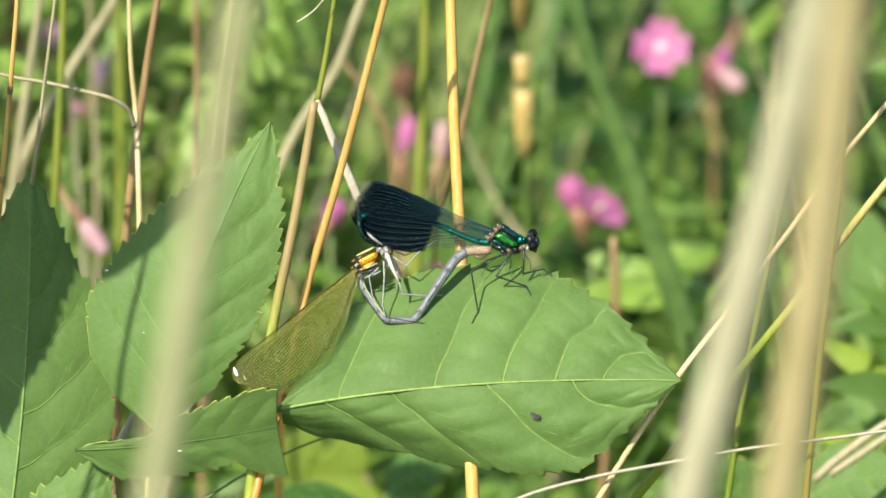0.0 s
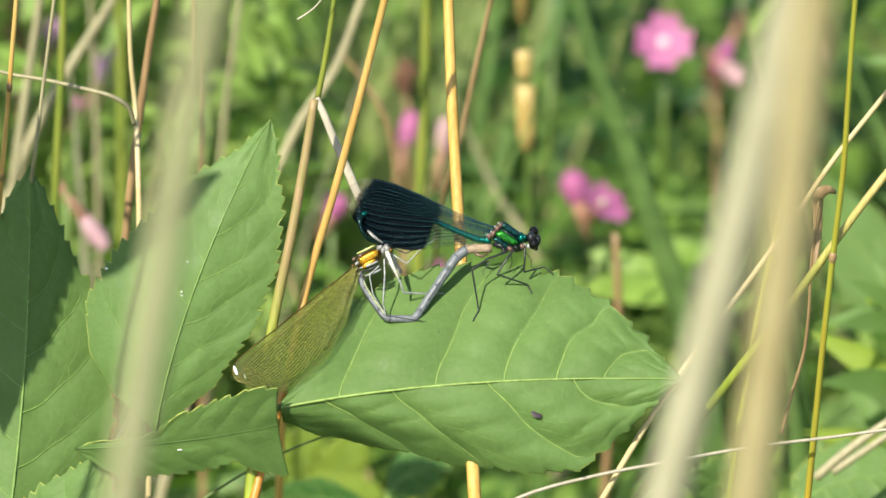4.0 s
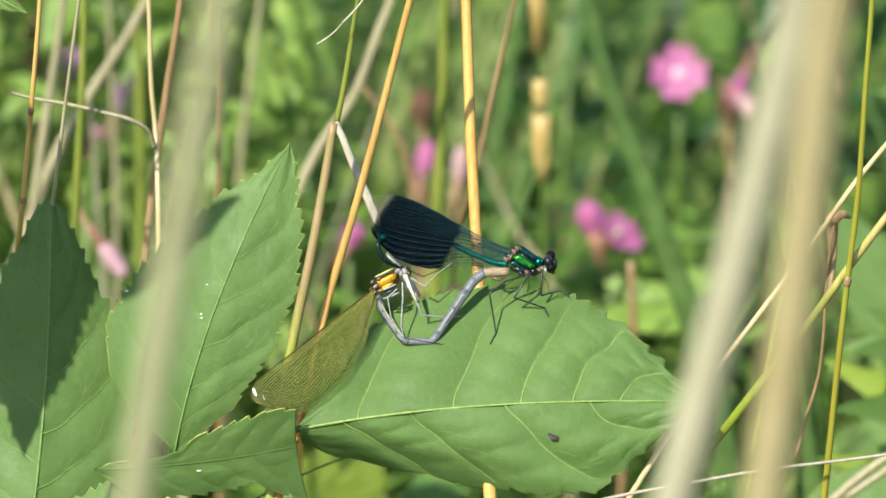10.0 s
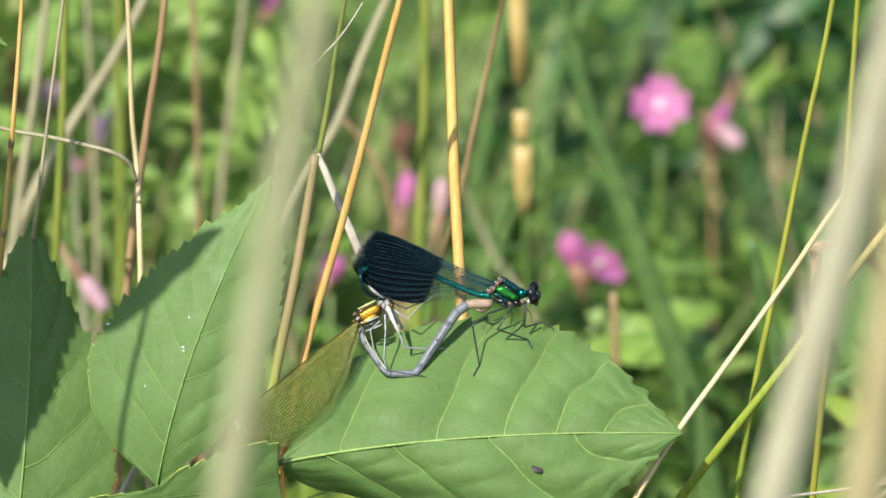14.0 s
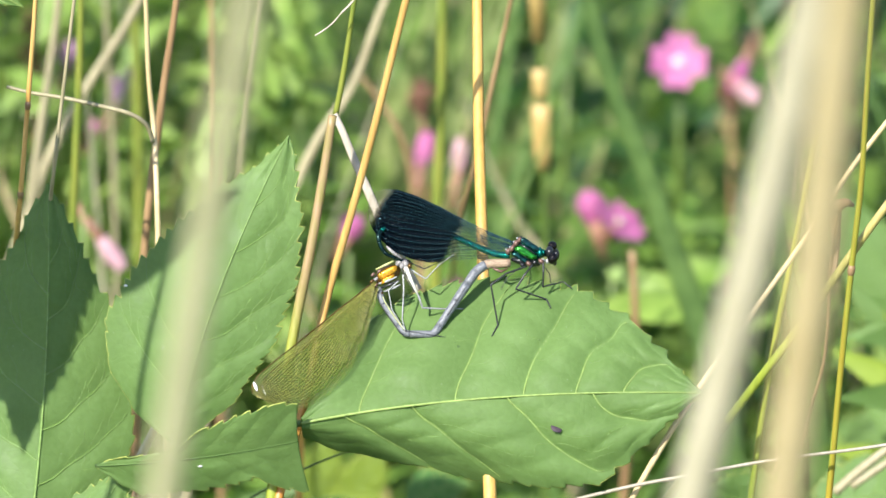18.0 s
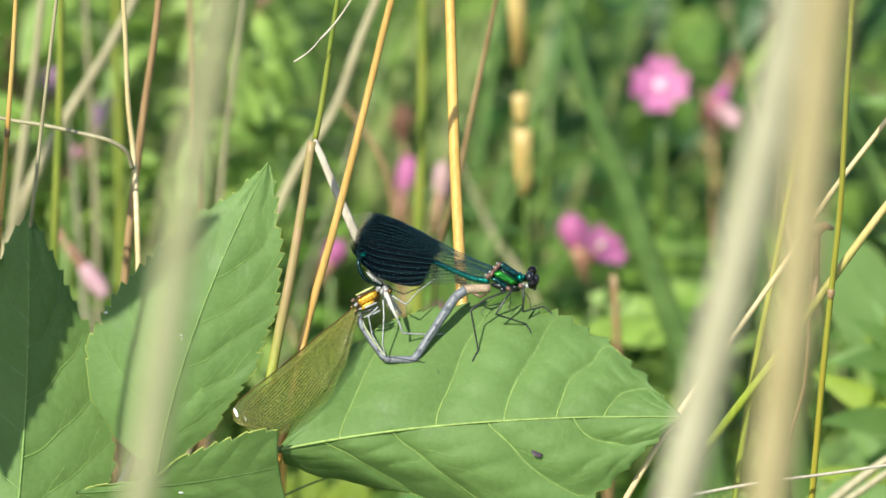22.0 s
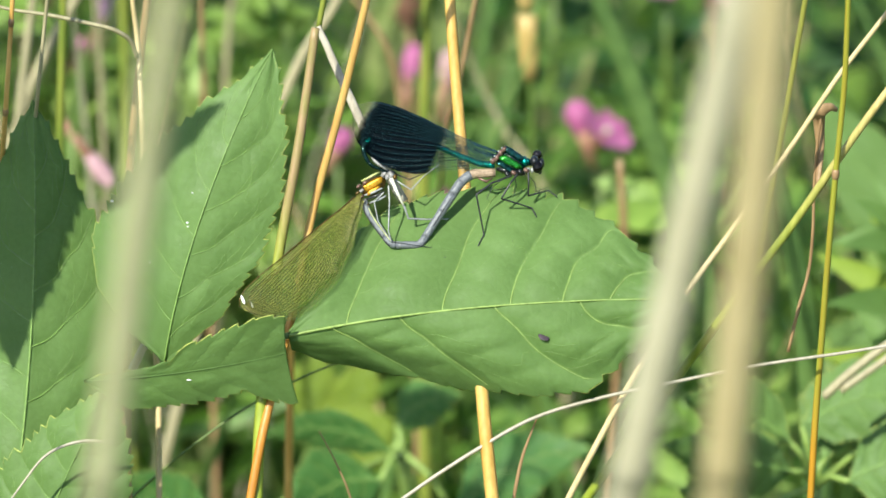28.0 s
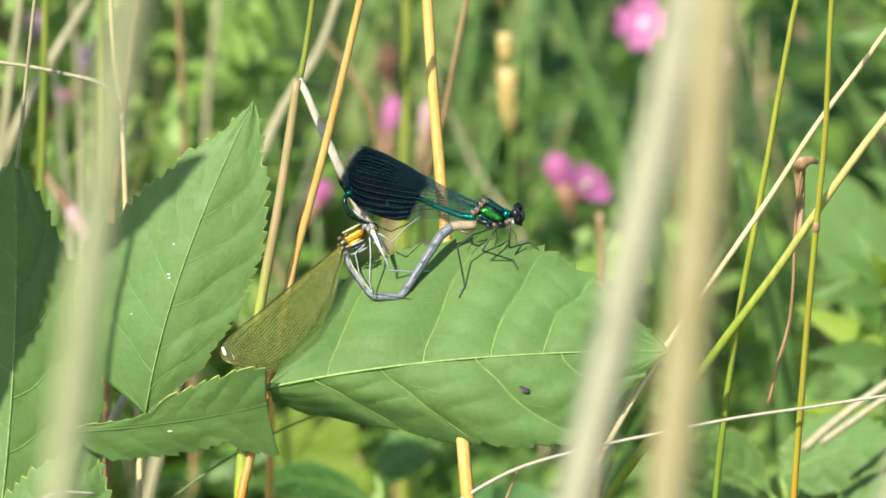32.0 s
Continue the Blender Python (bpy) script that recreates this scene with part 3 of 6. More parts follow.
def stem_points(pts, to_ground=True):
    """Plan points of an upright stem: its depth is given at mid height and follows the true vertical."""
    out = [V(x, y, d + (y - 441) * 0.0485) for x, y, d in pts]
    if to_ground and out[-1].z > 0.02:
        a, b = out[-1], out[-2]
        lean = (a - b) / max(1e-6, b.z - a.z)
        z = a.z
        foot = Vector((a.x + lean.x * z * 0.5, a.y + max(-0.2, min(0.2, lean.y)) * z * 0.5, -0.01))
        mid = a.lerp(foot, 0.5) + Vector((lean.x * z * 0.06, 0, 0))
        out += [mid, foot]
    return out


def grass_stem(name, pts, width, material, label, category="grass stem", group="", nodes=(), ground=True, steps=5, tip=0.7, sides=8, flat=1.0):
    """One stalk; width in mm, with swollen joints at the given shares of its length."""
    path = spline(stem_points(pts, ground), steps)
    ob = thing(name, path[-1], label, category, group)
    n = len(path)
    r = [width * 0.0005 * (tip + (1 - tip) * min(1, 1.4 * i / n)) for i in range(n)]
    part("stalk", tube(path, r, sides, flat), material, ob)
    for s in nodes:
        i = int(s * (n - 2))
        a = path[i].lerp(path[i + 1], 0.3)
        t = (path[i + 1] - path[i]).normalized()
        part("joint", tube([a - t * r[i] * 2.2, a - t * r[i] * 0.7, a, a + t * r[i] * 0.7, a + t * r[i] * 2.2], [r[i] * 0.9, r[i] * 1.25, r[i] * 1.3, r[i] * 1.22, r[i] * 0.9], sides), BROWN, ob, "darker swollen joint")
    return ob


# ---- ground ----
def build_ground():
    n, verts, faces = 60, [], []
    xs = [math.copysign(abs(i / 30) ** 4 * 300, i) + i * 0.05 for i in range(-30, 31)]
    for y in xs:
        for x in xs:
            h = 0.03 * noise.noise(Vector((x * 3, y * 3, 0))) if abs(x) + abs(y) < 12 else 0.3 * noise.noise(Vector((x * 0.05, y * 0.05, 3)))
            verts.append(Vector((x, y + 0.6, h - 0.02)))
    m = len(xs)
    for i in range(m - 1):
        for j in range(m - 1):
            faces.append((i * m + j, i * m + j + 1, (i + 1) * m + j + 1, (i + 1) * m + j))
    me = bpy.data.meshes.new("ground")
    me.from_pydata([tuple(v) for v in verts], [], faces)
    me.polygons.foreach_set("use_smooth", [True] * len(me.polygons))
    me.materials.append(EARTH)
    tagged(new("ground", me), "mossy brown earth under tall meadow herbs", "ground", kind="structure")


# ---- loose foliage: one pointed leaf as a strip folded along its rib ----
def leaflet(base, along, side, length, width, droop, cols=5):
    along, side = along.normalized(), side.normalized()
    up = side.cross(along)
    verts, faces = [], []
    for i in range(cols + 1):
        u = i / cols
        w = width * 0.5 * (math.sin(math.pi * (0.06 + 0.94 * u) ** 0.75) if i < cols else 0.02)
        c = base + along * (length * u) - Vector((0, 0, 1)) * (droop * length * u * u)
        verts += [c + side * w + up * (w * 0.35), c, c - side * w + up * (w * 0.35)]
    for i in range(cols):
        a = i * 3
        faces += [(a, a + 1, a + 4, a + 3), (a + 1, a + 2, a + 5, a + 4)]
    return verts, faces


def rand_dir(r, flat=0.4):
    a = r.uniform(0, 2 * math.pi)
    return Vector((math.cos(a), math.sin(a), r.uniform(-flat, flat))).normalized()


def herb_geometry(r, height, pairs, length, width):
    """Stem and whorled leaves of one upright herb, standing at the origin."""
    bend = Vector((r.uniform(-0.05, 0.05), r.uniform(-0.05, 0.05), 0))
    spine = [bend * (u * u) + Vector((0, 0, height * u)) for u in [i / 12 for i in range(13)]]
    stem = tube(spine, lerp_list([0.0022, 0.0014, 0.0008], 13), 6)
    geos = []
    for k in range(pairs):
        u = 0.12 + 0.86 * k / pairs
        p = bend * (u * u) + Vector((0, 0, height * u))
        a = k * 1.57 + r.uniform(-0.4, 0.4)
        for turn in (0, math.pi):
            d = Vector((math.cos(a + turn), math.sin(a + turn), r.uniform(0.15, 0.8)))
            s = Vector((-math.sin(a + turn), math.cos(a + turn), r.uniform(-0.3, 0.3)))
            q = r.uniform(0.65, 1.15) * (1.1 - 0.45 * u)
            geos.append(leaflet(p, d, s, length * q, width * q, r.uniform(0.1, 0.5)))
    return stem, join(geos)


def build_herbs():
    r = random.Random(11)
    kinds = []
    for k in range(6):
        ob = thing("meadow_herb", (0, 0, 0), "upright green meadow herb with paired narrow leaves", "herb", "herbs behind the leaf")
        stem, leaves = herb_geometry(r, r.uniform(0.34, 0.56), r.randint(20, 28), r.uniform(0.035, 0.055), r.uniform(0.009, 0.017))
        part("stem", stem, GREEN_STEM, ob)
        part("foliage", leaves, HERB, ob)
        kinds.append(ob)
    spots = []
    for i in range(78):
        d = 0.36 + 1.05 * (i / 78) ** 0.9
        x = r.uniform(-0.21, 0.21) * (1 + d)
        spots.append((x, d))
    for i, (x, d) in enumerate(spots):
        # tops stay near the line of sight, lower further back
        ray = 0.55 - 0.404 * d
        top = ray + r.uniform(-0.10, 0.12) * (1 + 0.3 * d)
        src = kinds[i % 6]
        m = Matrix.Translation((x, d, 0)) @ Matrix.Rotation(r.uniform(0, 6.28), 4, "Z")
        ob = copy_thing(src, m) if i >= 6 else src
        if i < 6:
            ob.matrix_basis = m
        hgt = max(v.co.z for v in ob.children[1].data.vertices)
        ob.location.z = min(0.0, top - hgt) if top < hgt else 0.0


def undergrowth(name, count, area, heights, sizes, material, label, seed, upright=0.35, clump=-0.05):
    """Countless small leaves close to the ground, one sheet of stuff."""
    r = random.Random(seed)
    verts, faces = [], []
    for _ in range(count):
        x = r.uniform(area[0], area[1])
        y = area[2] + (area[3] - area[2]) * r.random()
        x *= 0.6 + 0.5 * max(0.0, y)
        top = 0.55 - 0.404 * max(0.0, y) + heights[1] * 0.4
        z = r.uniform(heights[0], max(heights[0] + 0.03, min(heights[1], top)))
        if noise.noise(Vector((x * 17, y * 11, z * 17 + seed))) < clump + r.uniform(-0.06, 0.06):
            continue
        L = r.uniform(*sizes)
        g = leaflet(Vector((x, y, z)), rand_dir(r, upright), rand_dir(r, 0.7), L, L * r.uniform(0.28, 0.5), r.uniform(0, 0.6), 3)
        n = len(verts)
        verts += g[0]
        faces += [tuple(i + n for i in f) for f in g[1]]
    me = bpy.data.meshes.new(name)
    me.from_pydata([tuple(v) for v in verts], [], faces)
    me.polygons.foreach_set("use_smooth", [True] * len(me.polygons))
    me.materials.append(material)
    tagged(new(name, me), label, "foliage", kind="stuff")


def grass_blades(name, count, seed, material, label, depth=(0.25, 1.3), width=(0.003, 0.007), span=(-0.24, 0.24)):
    r = random.Random(seed)
    geos = []
    for _ in range(count):
        y = r.uniform(*depth)
        x = r.uniform(*span) * (1 + 0.8 * y)
        h = max(0.12, 0.55 - 0.404 * y + r.uniform(-0.05, 0.2))
        lean = Vector((r.uniform(-0.25, 0.25), r.uniform(-0.2, 0.2), 0)) * h
        side = rand_dir(r, 0.0)
        w = r.uniform(*width) * 0.5
        verts, faces = [], []
        for i in range(8):
            u = i / 7
            c = Vector((x, y, 0)) + lean * u ** 1.6 + Vector((0, 0, h * u * (1 - 0.12 * u * u)))
            ww = w * (1 - u ** 3) + 0.0002
            verts += [c - side * ww, c + side.cross(Vector((0, 0, 1))) * (ww * 0.3), c + side * ww]
        for i in range(7):
            a = i * 3
            faces += [(a, a + 1, a + 4, a + 3), (a + 1, a + 2, a + 5, a + 4)]
        geos.append((verts, faces))
    g = join(geos)
    me = bpy.data.meshes.new(name)
    me.from_pydata([tuple(v) for v in g[0]], [], g[1])
    me.polygons.foreach_set("use_smooth", [True] * len(me.polygons))
    me.materials.append(material)
    tagged(new(name, me), label, "grass", kind="stuff")


# ---- willowherb with pink flowers ----
def petal(centre, axis, angle, radius, width, cup):
    a = axis.normalized()
    u = a.orthogonal().normalized()
    v = a.cross(u)
    d = u * math.cos(angle) + v * math.sin(angle)
    s = a.cross(d)
    verts, faces = [], []
    for i in range(6):
        f = i / 5
        w = width * (0.18 + 0.82 * math.sin(math.pi * 0.62 * f ** 0.8)) * (1 if i < 5 else 0.86)
        c = centre + d * (radius * f) + a * (cup * radius * f * f)
        notch = 0.10 * radius if i == 5 else 0.0
        verts += [c + s * w + a * (0.12 * w), c + s * (w * 0.5), c - d * notch, c - s * (w * 0.5), c - s * w + a * (0.12 * w)]
    for i in range(5):
        for j in range(4):
            k = i * 5 + j
            faces.append((k, k + 1, k + 6, k + 5))
    return verts, faces


def flower_parts(plant, centre, axis, radius, label, throat=0.22):
    fl = part("flower", tube([centre - axis * 0.006, centre - axis * 0.002, centre + axis * 0.001], [0.0010, 0.0018, 0.0012], 8), SEPAL, plant, label)
    for k in range(4):
        part("petal", petal(centre, axis, k * math.pi / 2 + 0.6, radius, radius * 0.52, 0.25), PINK, fl)
    part("throat", blob(centre + axis * 0.0012, (axis * 0.0008, axis.orthogonal().normalized() * radius * throat, axis.cross(axis.orthogonal().normalized()) * radius * throat), 6, 10), THROAT, fl, "pale flower throat")
    part("stigma", join([tube([centre, centre + axis * radius * 0.22], [0.0006, 0.0004], 6), blob(centre + axis * radius * 0.24, (axis * 0.0006, axis.orthogonal().normalized() * 0.0009, axis.cross(axis.orthogonal()).normalized() * 0.0009), 5, 8)]), CREAM, fl, "cream four-lobed stigma")
    return fl


def bud_parts(plant, a, b, wide, label):
    """A half-closed flower: pink furled petals out of a reddish pod."""
    a, b = Vector(a), Vector(b)
    ax = (b - a)
    bd = part("bud", tube([a - ax * 0.9, a - ax * 0.3, a + ax * 0.15], [0.0011, wide * 0.45, wide * 0.62], 8), SEPAL, plant, label)
    part("petal", tube([a, a + ax * 0.25, a + ax * 0.6, a + ax * 0.9, a + ax], [wide * 0.55, wide * 0.8, wide, wide * 0.75, wide * 0.25], 9, 0.8), PALE_PINK if "pale" in label else MAUVE if "purple" in label or "mauve" in label else PINK, bd)
    return bd


def willowherb(x, y, d, foot_shift, label, seed):
    """Empty at the foot, a leafy stem that ends at the plan point (x, y, d)."""
    r = random.Random(seed)
    top = V(x, y, d)
    foot = Vector((top.x + foot_shift, top.y + 0.02, 0.0))
    ob = thing("willowherb", foot, label, "wildflower", "pink willowherbs")
    spine = spline([foot, foot.lerp(top, 0.5) + Vector((r.uniform(-0.01, 0.01), 0, 0)), top], 8)
    part("stem", tube(spine, lerp_list([0.0024, 0.0016, 0.0009], len(spine)), 7), GREEN_STEM, ob)
    geos = []
    for k in range(26):
        u = 0.1 + 0.85 * k / 26
        p = foot.lerp(top, u)
        a = k * 1.57 + r.uniform(-0.4, 0.4)
        for turn in (0, math.pi):
            dd = Vector((math.cos(a + turn), math.sin(a + turn), r.uniform(0.3, 0.9)))
            ss = Vector((-math.sin(a + turn), math.cos(a + turn), 0.1))
            q = r.uniform(0.6, 1.1) * (1.15 - 0.7 * u)
            geos.append(leaflet(p, dd, ss, 0.05 * q, 0.013 * q, r.uniform(0.1, 0.4)))
    part("foliage", join(geos), HERB, ob)
    return ob


TO_EYE = -BACK


def build_willowherbs():
    w = willowherb(1172, 130, 470, 0.01, "willowherb with one open pink flower and a pale centre", 3)
    flower_parts(w, V(1170, 86, 465), (TO_EYE + UP * 0.25 - RIGHT * 0.05).normalized(), 0.0084, "open pink four-petalled flower")
    w = willowherb(1310, 190, 500, 0.02, "willowherb with faded pink flower among reddish pods", 4)
    bud_parts(w, V(1275, 125, 500), V(1312, 155, 490), 0.0032, "drooping pale pink flower")
    bud_parts(w, V(1290, 80, 510), V(1265, 135, 500), 0.003, "reddish seed pod")
    w = willowherb(1050, 470, 400, 0.0, "willowherb with two mauve-pink flowers side by side", 5)
    flower_parts(w, V(1058, 372, 395), (TO_EYE * 0.5 + UP * 0.6 + RIGHT * 0.5).normalized(), 0.0078, "mauve-pink flower seen from the side", 0.05)
    bud_parts(w, V(1022, 375, 400), V(1006, 312, 398), 0.0042, "pink half-open flower")
    bud_parts(w, V(1060, 385, 402), V(1100, 362, 402), 0.0034, "pink half-open flower")
    w = willowherb(700, 330, 400, -0.01, "willowherb with a furled pink bud", 6)
    bud_parts(w, V(712, 275, 400), V(728, 205, 400), 0.0032, "furled pink bud")
    w = willowherb(785, 330, 380, 0.005, "willowherb with a pale faded bud", 16)
    bud_parts(w, V(778, 285, 380), V(786, 215, 380), 0.0024, "pale faded bud")
    w = willowherb(585, 420, 380, 0.0, "willowherb with a small pink bud", 7)
    bud_parts(w, V(580, 395, 380), V(602, 352, 378), 0.0036, "small pink bud")
    w = willowherb(765, 540, 380, 0.0, "willowherb with a low pink bud", 8)
    bud_parts(w, V(762, 505, 380), V(774, 465, 380), 0.0026, "small pink bud")
    w = willowherb(170, 250, 420, 0.0, "willowherb with a purple-pink bud", 9)
    bud_parts(w, V(172, 168, 420), V(202, 90, 420), 0.0042, "purple-pink bud")
    bud_parts(w, V(130, 215, 425), V(150, 185, 425), 0.0032, "small pink bud")
    w = willowherb(80, 130, 440, -0.01, "willowherb with a mauve bud", 10)
    bud_parts(w, V(82, 95, 440), V(96, 40, 440), 0.0034, "mauve bud")
    w = willowherb(118, 345, 300, -0.01, "willowherb with a nodding pale pink bud", 12)
    bud_parts(w, V(140, 385, 300), V(188, 450, 298), 0.0026, "nodding pale pink bud")
    w = willowherb(460, -30, 430, 0.0, "willowherb with a tall pink bud", 13)
    bud_parts(w, V(470, -80, 430), V(490, -130, 430), 0.0036, "pink bud")
    w = willowherb(-20, -20, 430, 0.0, "willowherb with a pale mauve flower", 14)
    bud_parts(w, V(-10, -60, 430), V(15, -110, 430), 0.0045, "pale mauve flower")


# ---- the shrub shoot with toothed leaves ----
MAIN = Blade((497, 724, 0), (800, 664, 1), (1206, 674, 0),
             [(0, 10), (0.09, 95), (0.2, 165), (0.29, 198), (0.42, 214), (0.55, 214), (0.71, 194), (0.82, 144), (0.90, 86), (0.96, 36), (1, 1)],
             [(0, 26), (0.1, 62), (0.28, 104), (0.46, 148), (0.62, 168), (0.73, 166), (0.79, 136), (0.85, 98), (0.92, 54), (1, 1)],
             0.60, [(-0.3, 1.35), (-0.06, 1.05), (0.08, 0.62), (0.22, 0.46), (0.34, 0.14), (0.5, 0.04), (1.0, 0.0)], teeth=24, even=0.62, depth=(0.10, 0.055), laterals=7, sweep=(0.14, 0.22), quilt=0.0024, seed=2,
             places=([0.165, 0.42, 0.59, 0.715, 0.825], [0.12, 0.305, 0.55, 0.755]))


def build_shrub():
    foot = Vector((-0.080, 0.035, -0.01))
    ob = thing("shrub_shoot", foot, "young shrub shoot with large toothed green leaves", "shrub")
    hub = V(188, 812, 27)
    part("stem", tube(spline([foot, foot.lerp(hub, 0.5) + Vector((0.01, 0, 0)), hub], 8), [0.0030, 0.0022, 0.0015], 8), BROWN, ob, "brown woody stem")

    def stalk(to, bend=(0, 0, 0)):
        a, b = hub, Vector(to)
        part("leaf_stalk", tube(spline([a, a.lerp(b, 0.5) + Vector(bend), b], 6), [0.0009, 0.0008], 6), GREEN_STEM, ob)

    lf = add_leaf(ob, MAIN, LEAF, "broad light green toothed leaf with a dark blemish")
    c = MAIN.spot(0.66, 0.36, 1, 0.00025)
    part("blemish", blob(c, (RIGHT * 0.0012 - UP * 0.0003, UP * 0.0009 + BACK * 0.0006, BACK * 0.0002), 6, 12, 0.12), SPOT, lf, "small dark brown blemish")
    stalk(V(497, 724, 0), (0, 0.006, 0))
    b = Blade((275, 765, 10), (318, 520, 0), (479, 216, 12),
              [(0, 6), (0.06, 90), (0.16, 150), (0.30, 178), (0.45, 165), (0.62, 128), (0.78, 78), (0.92, 22), (1, 1)],
              [(0, 6), (0.08, 40), (0.22, 92), (0.42, 128), (0.60, 128), (0.76, 100), (0.88, 58), (0.95, 30), (1, 1)],
              0.30, 0.15, teeth=27, depth=0.075, laterals=7, sweep=0.25, quilt=0.00045, seed=3, ribs=0.7)
    lf = add_leaf(ob, b, LEAF, "upright light green toothed leaf", vein=VEIN_GREEN)
    for u, v, s, k in ((0.46, 0.12, 0, 0.00032), (0.45, 0.10, 0, 0.00028), (0.42, 0.98, 0, 0.0004), (0.30, 0.35, 0, 0.0002), (0.55, 0.2, 0, 0.0002)):
        part("speck", blob(b.spot(u, v, s, 0.0002), (RIGHT * k, UP * k * 0.7, BACK * 0.0002), 4, 7, 0.2), CHALK, lf)
    b = Blade((8, 985, 22), (60, 640, 26), (52, 297, 26),
              [(0, 10), (0.15, 130), (0.35, 190), (0.55, 165), (0.75, 95), (0.9, 45), (1, 1)],
              [(0, 10), (0.15, 120), (0.33, 168), (0.52, 150), (0.68, 112), (0.82, 66), (0.93, 30), (1, 1)],
              0.35, 0.35, teeth=22, depth=0.08, laterals=7, sweep=0.20, quilt=0.0006, seed=4, ribs=0.9)
    add_leaf(ob, b, LEAF, "large green toothed leaf half in shade", vein=VEIN_GREEN)
    stalk(V(8, 985, 22))
    b = Blade((133, 797, 2), (320, 792, -3), (492, 755, -2),
              [(0, 2), (0.1, 13), (0.3, 17), (0.4, 26), (0.5, 50), (0.72, 70), (0.87, 76), (0.97, 72), (1, 64)],
              [(0, 2), (0.05, 18), (0.12, 40), (0.2, 58), (0.35, 58), (0.5, 60), (0.65, 58), (0.75, 53), (0.85, 74), (0.95, 92), (1, 90)],
              -0.58, 0.62, teeth=13, depth=0.06, laterals=6, sweep=0.20, quilt=0.0005, seed=5, ribs=0.5)
    lf = add_leaf(ob, b, LEAF, "small green toothed leaf with a blunt end, lying across the stalk", vein=LEAF)
    part("speck", blob(b.spot(0.50, 0.25, 1, 0.0003), (RIGHT * 0.0006, UP * 0.0002, BACK * 0.0002), 4, 7, 0.2), CHALK, lf)
    b = Blade((20, 1180, 14), (70, 980, 10), (190, 800, 8),
              [(0, 6), (0.2, 90), (0.45, 120), (0.7, 80), (0.9, 30), (1, 1)],
              [(0, 6), (0.2, 100), (0.45, 140), (0.7, 98), (0.9, 38), (1, 1)],
              0.4, 0.2, teeth=20, depth=0.09, laterals=7, sweep=0.15, quilt=0.001, seed=6, ribs=0.6)
    add_leaf(ob, b, LEAF, "lower green toothed leaf with a chewed rim", vein=VEIN_GREEN)
    stalk(V(20, 1180, 14))


def build_upper_shoot():
    foot = Vector((-0.16, -0.02, -0.01))
    ob = thing("shrub_shoot", foot, "taller shrub shoot with toothed leaves that shade the lower ones", "shrub")
    hub = V(-470, -330, -90)
    part("stem", tube(spline([foot, foot.lerp(hub, 0.5) - Vector((0.01, 0, 0)), hub], 8), [0.0034, 0.0026, 0.0018], 8), BROWN, ob, "brown woody stem")
    # The second and third leaf are unseen, placed to shade the leaves below.
    for base, ctrl, tip, w, sl, sr, sd in (((-260, -110, 0), (-120, -90, 0), (10, -14, 2), 46, 0.5, -0.3, 41),
                                           ((-395, -330, -75), (-470, 20, -75), (-445, 350, -70), 120, 0.2, 0.2, 42),
                                           ((-665, -310, -150), (-515, -420, -150), (-365, -525, -150), 60, 0.2, 0.2, 43)):
        t = [(0, 4), (0.2, w * 0.75), (0.45, w), (0.7, w * 0.75), (0.9, w * 0.3), (1, 1)]
        add_leaf(ob, Blade(base, ctrl, tip, t, t, sl, sr, teeth=20, depth=0.10, laterals=7, sweep=0.15, quilt=0.001, seed=sd), LEAF)
        part("leaf_stalk", tube([hub, hub.lerp(V(*base), 0.5) + UP * 0.002, V(*base)], [0.0009, 0.0007], 5), VEIN, ob)


